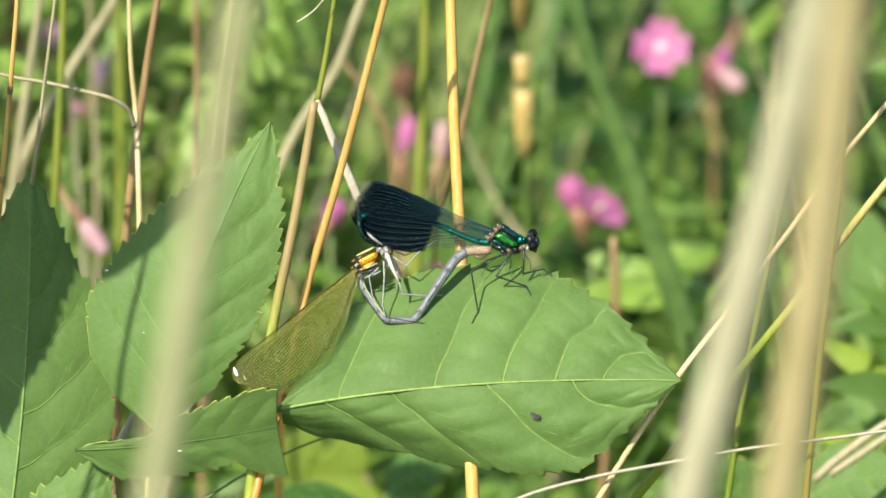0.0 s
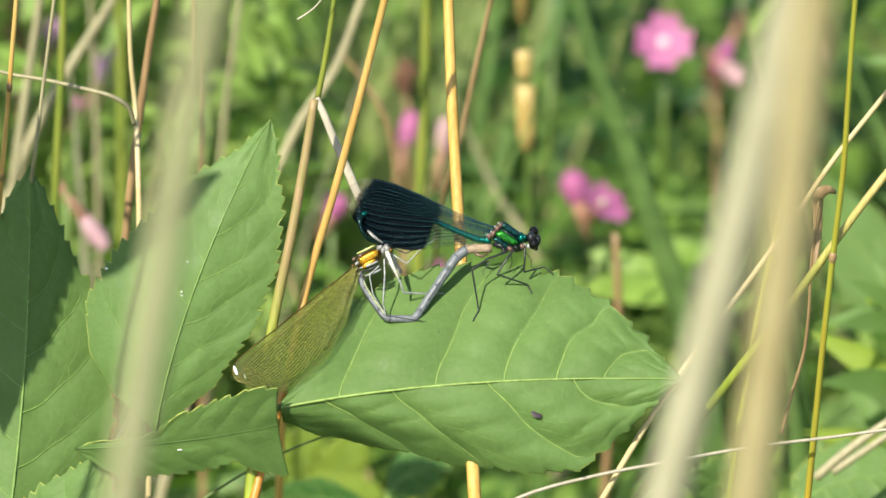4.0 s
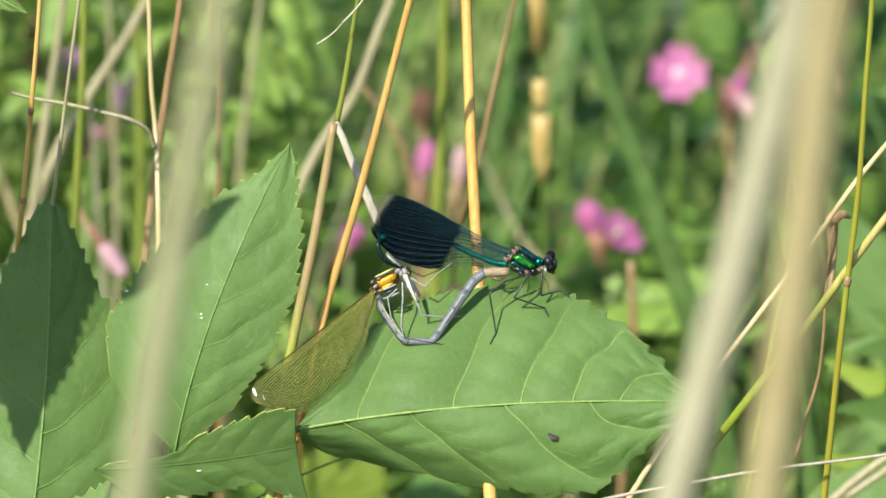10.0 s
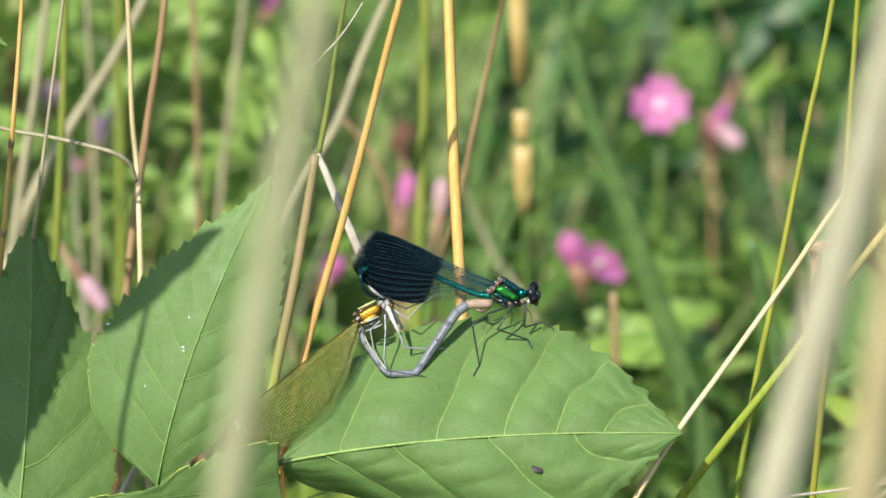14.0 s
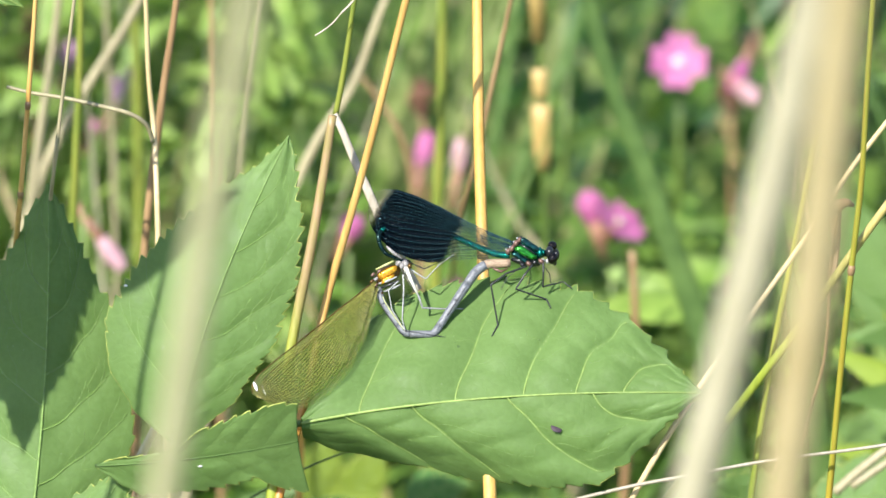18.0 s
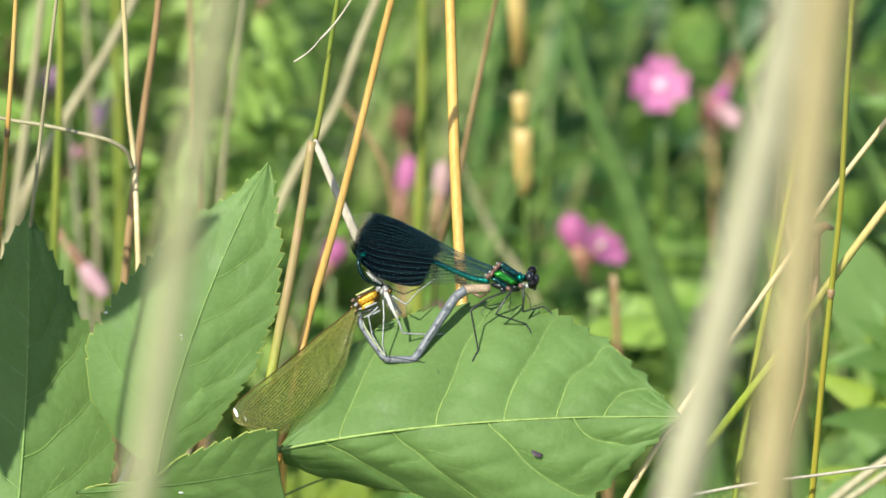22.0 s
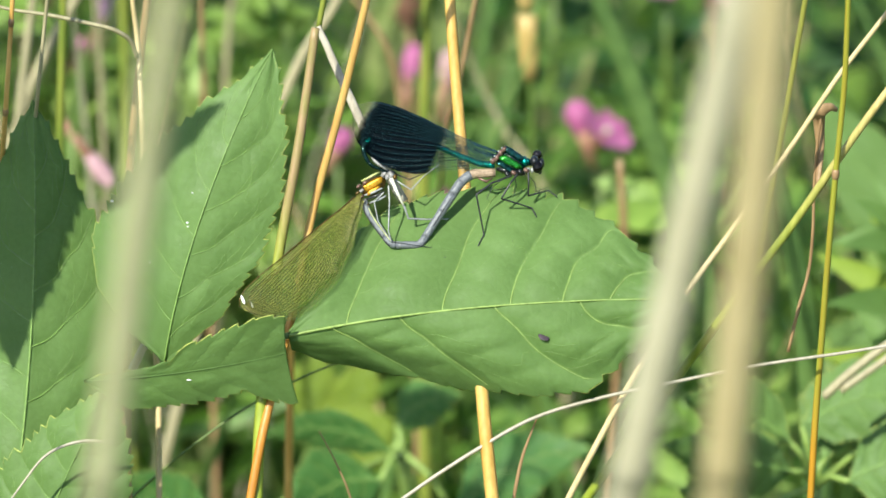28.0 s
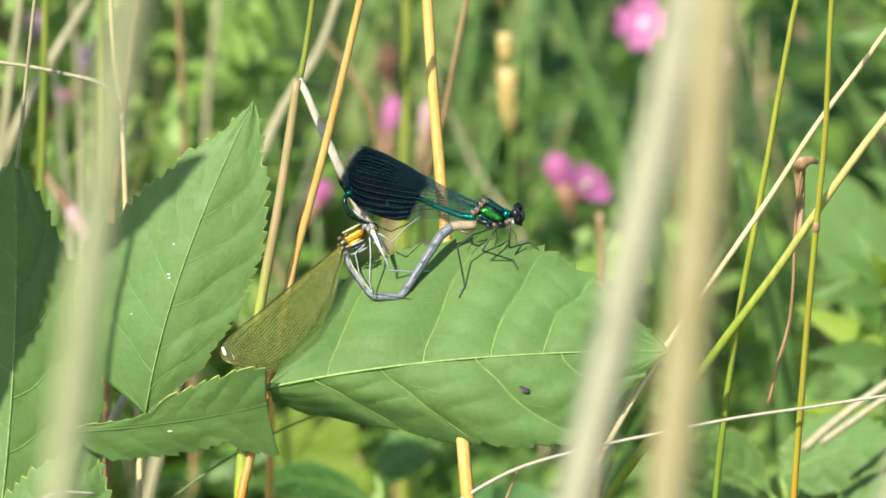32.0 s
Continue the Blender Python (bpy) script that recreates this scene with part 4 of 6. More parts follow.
def build_side_herb():
    """A leafy herb tip beyond the leaf, and one broad soft leaf behind it."""
    r = random.Random(4)
    for (tx, ty, td), rows, wide in (((1590, 545, 200), ((552, 4, 0.010, 1.6), (560, 5, 0.016, 0.9), (580, 6, 0.021, 0.35), (690, 5, 0.024, 0.5), (700, 3, 0.014, 1.2), (820, 6, 0.024, 0.4)), 0.30),
                                     ((1720, 90, 320), ((96, 4, 0.014, 1.6), (110, 5, 0.022, 0.9), (140, 6, 0.028, 0.4), (290, 5, 0.032, 0.45), (305, 4, 0.018, 1.2), (450, 6, 0.034, 0.4), (600, 6, 0.034, 0.4)), 0.27)):
        top = V(tx, ty, td)
        foot = Vector((top.x + 0.01, top.y + 0.01, 0))
        ob = thing("meadow_herb", foot, "light green herb with whorls of lance-shaped leaves", "herb", "herbs behind the leaf")
        part("stem", tube(spline([foot, foot.lerp(top, 0.6), top], 8), [0.002, 0.0014, 0.0007], 7), GREEN_STEM, ob)
        for y, n, L, rise in rows:
            c = V(tx + (y - ty) * 0.04, y, td + (y - ty) * 0.0485)
            for k in range(n):
                a = k * 2 * math.pi / n + y
                d = Vector((math.cos(a), math.sin(a) * 0.6, rise + r.uniform(-0.2, 0.3))).normalized()
                face = Vector((-0.3 + r.uniform(-0.4, 0.4), -0.7, 0.7 + r.uniform(-0.3, 0.3)))
                part("leaf", leaflet(c, d, d.cross(face), L * r.uniform(0.85, 1.2), L * wide, r.uniform(0.0, 0.3), 7), LEAF if k % 3 else YELLOW_LEAF, ob)
    t = [(0, 4), (0.2, 60), (0.45, 82), (0.7, 64), (0.9, 26), (1, 1)]
    ob = thing("dock_plant", V(1760, 900, 330) * 1.0, "dock with a broad soft green leaf", "herb")
    add_leaf(ob, Blade((1700, 720, 330), (1560, 520, 330), (1430, 300, 330), t, t, 0.2, 0.2, teeth=6, depth=0.02, laterals=6, sweep=0.15, quilt=0.0006, seed=51), LEAF, vein=VEIN_GREEN)
    add_leaf(ob, Blade((1640, 830, 330), (1560, 760, 330), (1440, 730, 330), t, t, 0.2, 0.2, teeth=6, depth=0.02, laterals=6, sweep=0.15, quilt=0.0006, seed=52), LEAF, vein=VEIN_GREEN)
    low = thing("dock_plant", Vector((V(560, 980, 360).x, V(560, 980, 360).y, 0)), "dock with soft yellow-green leaves low in the herbs", "herb")
    for q, (bx, by, cx, cy, tx, ty, w) in enumerate(((545, 900, 520, 820, 545, 740, 46), (560, 900, 610, 830, 640, 760, 44), (700, 960, 640, 900, 560, 850, 50))):
        t2 = [(0, 4), (0.2, w * 0.7), (0.45, w), (0.7, w * 0.8), (0.9, w * 0.3), (1, 1)]
        add_leaf(low, Blade((bx, by, 360), (cx, cy, 350), (tx, ty, 350), t2, t2, -0.3, 0.3, teeth=6, depth=0.02, laterals=6, sweep=0.15, quilt=0.0006, seed=60 + q), YELLOW_LEAF, vein=VEIN)
        part("leaf_stalk", tube([Vector((V(560, 980, 360).x, V(560, 980, 360).y, 0)), V(bx, by, 360)], [0.0016, 0.0012], 6), GREEN_STEM, low)
    part("leaf_stalk", tube(spline([Vector((V(1760, 900, 330).x, V(1760, 900, 330).y, 0)), V(1760, 900, 330), V(1700, 720, 330)], 5), [0.002, 0.0014], 6), GREEN_STEM, ob)


def build_docks():
    """Rust-brown seed spikes of dock, far out of focus."""
    r = random.Random(77)
    for x, y, d, long, wide in ((22, -10, 420, 0.026, 0.0042), (715, 118, 430, 0.010, 0.0040), (1262, 108, 520, 0.012, 0.0036), (-70, 90, 430, 0.030, 0.0040)):
        top = V(x, y, d)
        foot = Vector((top.x + 0.01, top.y + 0.01, 0))
        ob = thing("dock_spike", foot, "dry dock stalk with a rust-brown seed spike", "herb", "dock seed spikes")
        part("stem", tube(spline([foot, foot.lerp(top, 0.5), top], 6), [0.0018, 0.0013, 0.0008], 6), BROWN, ob)
        geos = []
        for k in range(60):
            u = k / 60
            q = top - Vector((0, 0, 1)) * (long * u) + rand_dir(r, 0.3) * (wide * r.random() * math.sin(math.pi * (0.1 + 0.85 * u)))
            geos.append(blob(q, (RIGHT * r.uniform(0.0008, 0.0014), UP * r.uniform(0.0008, 0.0014), BACK * 0.0008), 4, 6, 0.1))
        tagged(part("seed_head", join(geos), RUST, ob, "rust-brown seed husks"), kind="stuff")


def build_low_shrubs():
    """Darker toothed leaves lower down, behind and beneath the main leaf."""
    ob = thing("low_shrub", Vector((0.0, 0.26, 0)), "low shrub with dark green toothed leaves", "shrub", "low shrubs")
    hub = V(690, 930, 225)
    part("stem", tube(spline([Vector((0.0, 0.26, 0)), Vector((-0.005, 0.24, 0.2)), hub], 6), [0.003, 0.002, 0.0015], 7), GREEN_STEM, ob)
    for base, ctrl, tip, w, sl, sd in (((670, 930, 70), (560, 858, 66), (430, 900, 60), 40, 0.6, 21), ((680, 880, 75), (720, 830, 75), (800, 830, 70), 48, 0.6, 22),
                                       ((650, 980, 60), (560, 960, 60), (470, 1060, 50), 80, 0.5, 23), ((780, 1040, 70), (880, 930, 75), (1030, 930, 70), 70, 0.5, 24),
                                       ((350, 1080, 60), (280, 1000, 60), (190, 960, 55), 60, 0.6, 25)):
        base, ctrl, tip = [(q[0], q[1], q[2] + 155) for q in (base, ctrl, tip)]
        t = [(0, 4), (0.2, w * 0.75), (0.45, w), (0.7, w * 0.7), (0.9, w * 0.25), (1, 1)]
        add_leaf(ob, Blade(base, ctrl, tip, t, t, sl, -sl * 0.4, teeth=18, depth=0.10, laterals=6, sweep=0.15, quilt=0.001, seed=sd), LEAF_DEEP, vein=VEIN_GREEN)
        part("leaf_stalk", tube([hub, hub.lerp(V(*base), 0.5) + UP * 0.002, V(*base)], [0.0009, 0.0007], 5), VEIN, ob)
    ob = thing("low_shrub", Vector((0.10, 0.19, 0)), "low shrub with broad green toothed leaves", "shrub", "low shrubs")
    hub = V(1420, 1010, 150)
    part("stem", tube(spline([Vector((0.10, 0.19, 0)), Vector((0.095, 0.17, 0.2)), hub], 6), [0.003, 0.002, 0.0015], 7), GREEN_STEM, ob)
    for base, ctrl, tip, w, sl, sd in (((1380, 930, 60), (1300, 850, 60), (1190, 850, 50), 66, 0.6, 31), ((1400, 900, 62), (1500, 830, 62), (1640, 850, 50), 78, 0.6, 32),
                                       ((1380, 980, 60), (1290, 960, 60), (1150, 930, 50), 70, 0.5, 33), ((1480, 1000, 50), (1560, 950, 50), (1680, 960, 45), 80, 0.5, 34),
                                       ((1440, 960, 70), (1430, 860, 74), (1500, 780, 74), 60, 0.4, 35), ((1300, 1080, 60), (1260, 1010, 60), (1180, 1010, 55), 60, 0.5, 36),
                                       ((1590, 900, 60), (1660, 800, 60), (1760, 790, 60), 80, 0.5, 37)):
        base, ctrl, tip = [(q[0], q[1], q[2] + 80) for q in (base, ctrl, tip)]
        t = [(0, 4), (0.2, w * 0.8), (0.45, w), (0.7, w * 0.7), (0.9, w * 0.25), (1, 1)]
        add_leaf(ob, Blade(base, ctrl, tip, t, t, sl, -sl * 0.4, teeth=18, depth=0.10, laterals=6, sweep=0.15, quilt=0.001, seed=sd), LEAF, vein=VEIN_GREEN)
        part("leaf_stalk", tube([hub, hub.lerp(V(*base), 0.5) + UP * 0.002, V(*base)], [0.0009, 0.0007], 5), VEIN, ob)


# ---- grass stems near the focus ----
def build_stems():
    G = "grass stems about the leaf"
    S = {}
    S["orange"] = grass_stem("straw", [(788, -260, 56), (797, 0, 41), (803, 200, 31), (815, 440, 18), (826, 650, -1), (838, 900, -17), (856, 1150, -29)], 3.0, ORANGE, "orange-gold dry grass stem behind the leaf", group=G, flat=0.8)
    grass_stem("straw", [(752, -260, 9), (681, 0, 9), (643, 150, 9), (589, 350, 9), (545, 500, 9), (505, 680, 0), (448, 890, -16), (400, 1130, -27)], 2.0, GOLDEN_LEAN, "golden dry grass stem leaning over", group=G, flat=0.8)
    grass_stem("straw", [(640, -260, 24), (592, 0, 24), (575, 110, 24), (561, 180, 24)], 1.3, OLIVE_STEM, "green upper length of a snapped grass stem", group=G, ground=False)
    grass_stem("straw", [(556, 180, 12), (540, 280, 9), (515, 420, 4), (484, 570, 0), (455, 760, -9), (440, 900, -15), (430, 1130, -26)], 2.6, FADING, "yellow-green grass stem fading to buff", group=G)
    grass_stem("straw", [(559, 178, 23), (572, 205, 22), (590, 250, 21), (612, 300, 19), (640, 365, 17), (672, 430, 16), (705, 490, 14)], 2.1, WHITE_STRAW, "bleached snapped straw hanging from its knee", group=G, ground=False, flat=0.6)
    grass_stem("straw", [(45, -260, 20), (30, 0, 20), (18, 150, 20), (5, 300, 20), (-12, 480, 55), (-25, 700, 90)], 1.3, GOLD, "thin golden grass stem with a shining joint", group=G, nodes=(0.31, 0.45))
    grass_stem("straw", [(130, -260, 28), (97, 0, 28), (78, 150, 28), (62, 280, 28), (45, 420, 60), (30, 700, 95)], 1.0, DULL_STRAW, "thin faded dry grass stem", group=G)
    grass_stem("straw", [(215, -260, 60), (228, 0, 60), (232, 120, 60), (240, 200, 60), (245, 330, 50), (250, 600, 40), (262, 800, 30), (260, 1000, 20)], 1.4, BUFF, "buff dry grass stem among others", group=G)
    grass_stem("straw", [(305, -260, 80), (278, 0, 80), (262, 100, 80), (248, 200, 80), (228, 360, 80), (215, 500, 80), (205, 800, 80)], 2.1, BROWN, "reddish brown upright dock stem", group=G)
    grass_stem("straw", [(116, -260, 160), (112, 0, 160), (107, 150, 160), (98, 330, 160), (92, 600, 160)], 2.2, OLIVE_STEM, "yellow-brown stout upright stem", group=G)
    grass_stem("straw", [(-20, 126, 38), (20, 136, 38), (80, 146, 38), (150, 162, 38), (200, 176, 38), (228, 196, 40), (238, 225, 42)], 1.0, DULL_STRAW, "bent bleached side straw", group=G, ground=False)
    # the slanting stems beyond the leaf tip
    S["buff"] = grass_stem("straw", [(1790, -110, 6), (1660, 70, 6), (1568, 186, 6), (1490, 280, 6), (1400, 405, 6), (1290, 550, 0), (1196, 672, -8), (1110, 800, -12), (1050, 900, -14), (960, 1060, -16)], 1.35, BUFF, "slanting buff grass stem touching the leaf tip", group=G)
    S["stout"] = grass_stem("straw", [(1800, 60, -6), (1690, 185, -6), (1568, 325, -6), (1490, 425, -6), (1400, 545, -4), (1310, 655, -2), (1245, 735, 2), (1180, 815, 8), (1110, 900, 14), (1000, 1040, 20)], 2.1, SLANTING, "stout slanting stem, straw-coloured above and green below", group=G)
    grass_stem("straw", [(1500, -260, 12), (1456, 0, 12), (1432, 110, 12), (1400, 270, 12), (1370, 420, 12), (1340, 560, 12), (1315, 700, 12), (1293, 850, 12), (1275, 1000, 12)], 1.5, GRADED, "yellow-green upright grass stem", group=G)
    grass_stem("straw", [(1530, -260, -8), (1511, 0, -8), (1500, 150, -8), (1490, 300, -8), (1472, 450, -8), (1455, 600, -8), (1440, 750, -8), (1425, 900, -8), (1412, 1060, -8)], 1.5, GILT, "thin upright stem turning from gold to green", group=G, nodes=(0.42,))
    grass_stem("straw", [(1900, 742, -8), (1700, 752, -10), (1568, 763, -12), (1480, 775, -13), (1320, 795, -14), (1180, 820, -15), (1050, 845, -16), (920, 882, -17), (830, 930, -19), (740, 985, -21), (650, 1045, -23), (560, 1095, -25)], 0.85, GREY_STRAW, "long bleached straw lying across the stems", group=G, ground=False)
    # Unseen straw, added so that its shadow crosses the upright leaf.
    grass_stem("straw", [(-470, -560, -101), (-509, -400, -109), (-541, -268, -116), (-610, 14, -129), (-634, 114, -134)], 1.5, BUFF, "leaning buff straw, unseen, placed to throw a thin shadow", group=G)
    # a withered leaf hanging
    w = grass_stem("withered_leaf", [(1448, 352, 14), (1440, 400, 14), (1432, 480, 14), (1428, 560, 14), (1420, 625, 14), (1398, 700, 14), (1380, 770, 14)], 0.8, BROWN, "brown withered grass leaf hanging down", group=G, ground=False)
    part("curl", tube(spline([V(1476, 345, 10), V(1462, 340, 8), V(1446, 346, 8), V(1443, 362, 12), V(1444, 410, 14), V(1438, 480, 14)], 5), [0.0004, 0.0010, 0.0017, 0.0014, 0.0010, 0.0005], 8, 0.4), BROWN, w, "curled dry tip")
    grass_stem("straw", [(590, 770, 40), (540, 788, 38), (480, 815, 36), (400, 860, 34), (320, 915, 32), (180, 1030, 30)], 0.6, GREEN_STEM, "thin dark green grass awn", group=G, ground=False)
    grass_stem("straw", [(572, 0, 20), (556, 18, 20), (542, 29, 20), (526, 39, 20)], 0.35, WHITE_STRAW, "fine pale curved grass awn", group=G, ground=False)
    grass_stem("straw", [(640, -90, 20), (615, -50, 20), (590, -18, 20), (572, 0, 20)], 0.45, WHITE_STRAW, "fine pale curved grass awn", group=G, ground=False)
    grass_stem("straw", [(262, 690, 50), (238, 735, 50), (214, 780, 50), (188, 835, 50)], 2.2, WHITE_STRAW, "short bleached straw caught between leaves", group=G, ground=False)
    grass_stem("straw", [(500, 690, 110), (497, 780, 110), (493, 860, 110), (488, 1000, 110)], 2.2, ORANGE, "orange dry straw low in the herbs", group=G)
    grass_stem("withered_sprig", [(934, 877, -15), (922, 905, -15), (908, 940, -15), (896, 985, -15), (884, 1045, -15)], 0.8, BROWN, "brown withered sprig hanging from the bleached straw", group=G, ground=False, flat=0.4, tip=0.4)
    grass_stem("withered_sprig", [(546, 893, 10), (565, 930, 10), (590, 985, 10), (610, 1050, 10)], 0.45, BROWN, "thin withered grass sprig", group=G, ground=False, tip=0.5)
    grass_stem("withered_sprig", [(-24, 1036, -24), (20, 975, -24), (69, 922, -24), (120, 904, -24), (182, 906, -22)], 0.7, GREY_STRAW, "pale curved dry sprig over the lower leaf", group=G, ground=False, tip=0.5)
    # blurred stems further back
    B = "grass stems behind"
    grass_stem("straw", [(760, -260, 230), (640, 0, 230), (590, 130, 230), (530, 220, 230), (485, 310, 230), (400, 480, 230), (330, 700, 230)], 2.7, DULL_STRAW, "broad dry buff grass blade", group=B, flat=0.3)
    grass_stem("straw", [(755, -260, 260), (752, 0, 260), (748, 200, 260), (740, 350, 260), (735, 600, 260), (730, 900, 260)], 3.4, OLIVE_STEM, "green-yellow upright herb stem", group=B)
    grass_stem("straw", [(925, -260, 120), (868, 0, 150), (838, 130, 150), (812, 250, 150), (785, 345, 160), (772, 420, 230), (762, 520, 320), (755, 800, 420)], 1.4, BROWN, "thin brown leaning herb stem", group=B)
    grass_stem("straw", [(790, 150, 400), (850, 300, 400), (890, 375, 400), (930, 435, 400), (955, 500, 400), (975, 600, 400), (985, 800, 400)], 4.5, DULL_STRAW, "broad faded grass blade", group=B, flat=0.3, tip=0.1)
    for k, pts in enumerate((((95, -260), (70, 0), (40, 200), (10, 420)), ((330, -260), (345, 0), (350, 200), (352, 420)), ((150, -260), (160, 60), (168, 220), (172, 420)), ((450, -260), (420, 0), (396, 180), (380, 420)))):
        grass_stem("straw", [(x, y, 240 + 50 * k) for x, y in pts], (2.4, 1.8, 1.6, 2.0)[k], (DULL_STRAW, BROWN, DULL_STRAW, DULL_STRAW)[k], "faded dry grass stem in the meadow", group=B)
    reed = grass_stem("reed", [(905, -300, 330), (918, -120, 330), (922, 0, 330), (926, 110, 330), (930, 260, 330), (932, 420, 330), (930, 700, 330)], 1.8, GREEN_STEM, "green reed with torn golden leaf sheaths", "reed", group=B)
    for a, e, w in ((-300, 48, 3.2), (98, 150, 2.8), (160, 275, 3.2)):
        part("sheath", tube([V(921 + y * 0.03, y, 324 + (y - 441) * 0.0485) for y in (a, a + (e - a) * 0.3, a + (e - a) * 0.7, e)], [w * 0.0008, w * 0.00085, w * 0.0008, w * 0.0006], 8, 0.6), DULL_GOLD, reed, "torn golden sheath")
    grass_stem("straw", [(330, -260, 250), (190, 20, 250), (120, 130, 250), (50, 260, 250), (0, 400, 250), (-80, 600, 250)], 3.2, DULL_STRAW, "broad buff straw leaning over", group=B)
    grass_stem("straw", [(212, -260, 330), (210, 0, 330), (212, 150, 330), (214, 320, 330), (210, 600, 330)], 3.2, OLIVE_STEM, "dull golden upright reed stem", group=B)
    grass_stem("straw", [(600, 100, 300), (640, 150, 300), (680, 220, 300), (700, 330, 300), (710, 520, 300), (715, 900, 300)], 1.7, BROWN, "bent brown dry straw", group=B)
    grass_stem("grass", [(980, -260, 300), (1010, -40, 300), (1050, 120, 300), (1110, 280, 300), (1160, 430, 300), (1220, 600, 300), (1260, 800, 300)], 8.0, HERB_BLUE, "broad arching blue-green grass blade", "grass blade", group=B, flat=0.2, tip=0.4)
    grass_stem("grass", [(1330, 330, 200), (1350, 420, 200), (1385, 560, 200), (1410, 720, 200), (1420, 900, 200)], 8.0, HERB_BLUE, "broad arching blue-green grass blade", "grass blade", group=B, flat=0.2, tip=0.3)
    grass_stem("straw", [(1660, 690, 90), (1600, 730, 90), (1540, 770, 90), (1480, 815, 90), (1440, 850, 90)], 2.2, DULL_STRAW, "frayed buff straw lying loose", group=B, ground=False)
    grass_stem("straw", [(1650, 730, 100), (1590, 760, 100), (1530, 800, 100), (1470, 840, 100)], 1.8, DULL_STRAW, "frayed buff straw lying loose", group=B, ground=False)
    grass_stem("straw", [(1085, 420, 260), (1090, 560, 260), (1075, 750, 260)], 2.6, BROWN, "brown upright herb stem", group=B)
    return S


# ---- tall dry stalks close before the viewer, swaying ----
def near_stalk(pts, width, material, label, bits):
    path = spline(stem_points(pts), 6)
    ob = thing("dry_stalk", path[-1], label, "grass stalk", "tall dry stalks")
    n = len(path)
    r = [width * 0.0005 * (0.85 + 0.15 * min(1, i / n * 1.5) + 0.03 * math.sin(i * 1.7)) for i in range(n)]
    part("stalk", tube(path, r, 10, 0.7), material, ob)
    for s, e in bits:
        i, j = int(s * (n - 1)), int(e * (n - 1))
        part("sheath", tube([p - BACK * 0.0001 for p in path[i:j]], [q * (1.10 - 0.10 * (m / (j - i)) ** 3) for m, q in enumerate(r[i:j])], 10, 0.72), material, ob, "papery dry leaf sheath")
    k = n - 7
    t = (path[k + 1] - path[k]).normalized()
    part("joint", tube([path[k] - t * 0.003, path[k], path[k] + t * 0.003], [r[k], r[k] * 1.4, r[k]], 10), BROWN, ob, "swollen brown joint")
    return ob


def nod(ob, pivot, rows):
    """Rows of seconds and degrees by which a stem leans to the left about a point that stays."""
    o, p = ORIGINS[ob.name], Vector(pivot)
    walk(ob, [(t, Matrix.Translation(p) @ Matrix.Rotation(radians(-a), 4, BACK) @ Matrix.Translation(o - p)) for t, a in rows])


def sway(ob, rows, reach=1.09):
    """Rows of seconds and mm to the side."""
    o = ORIGINS[ob.name]
    walk(ob, [(t, pose(o.x + x * reach * 0.001, o.y, o.z)) for t, x in rows])


# ---- damselflies ----
def leg(name, pts, width, material, parent, label=""):
    p = [V(*q) for q in pts]
    path = []
    for a, b in zip(p, p[1:]):
        path += [a.lerp(b, f) for f in (0.0, 0.12, 0.5, 0.88)]
    path.append(p[-1])
    lg = part(name, tube(path, [width * 0.0006, width * 0.0005, width * 0.0004, width * 0.00025], 6), material, parent, label)
    geos = []
    r = random.Random(len(pts) * 7 + int(pts[0][0]))
    for a, b in zip(p[1:], p[2:]):
        t = (b - a).normalized()
        for i in range(7):
            c = a.lerp(b, (i + 0.5) / 7)
            s = (t.cross(BACK) * r.choice((-1, 1)) + t * 0.5 + BACK * r.uniform(-0.3, 0.3)).normalized()
            geos.append(tube([c, c + s * 0.0005], [0.00004, 0.00002], 3))
    tagged(part("bristle_fringe", join(geos), DARK_LEG, lg), kind="stuff")
    return lg


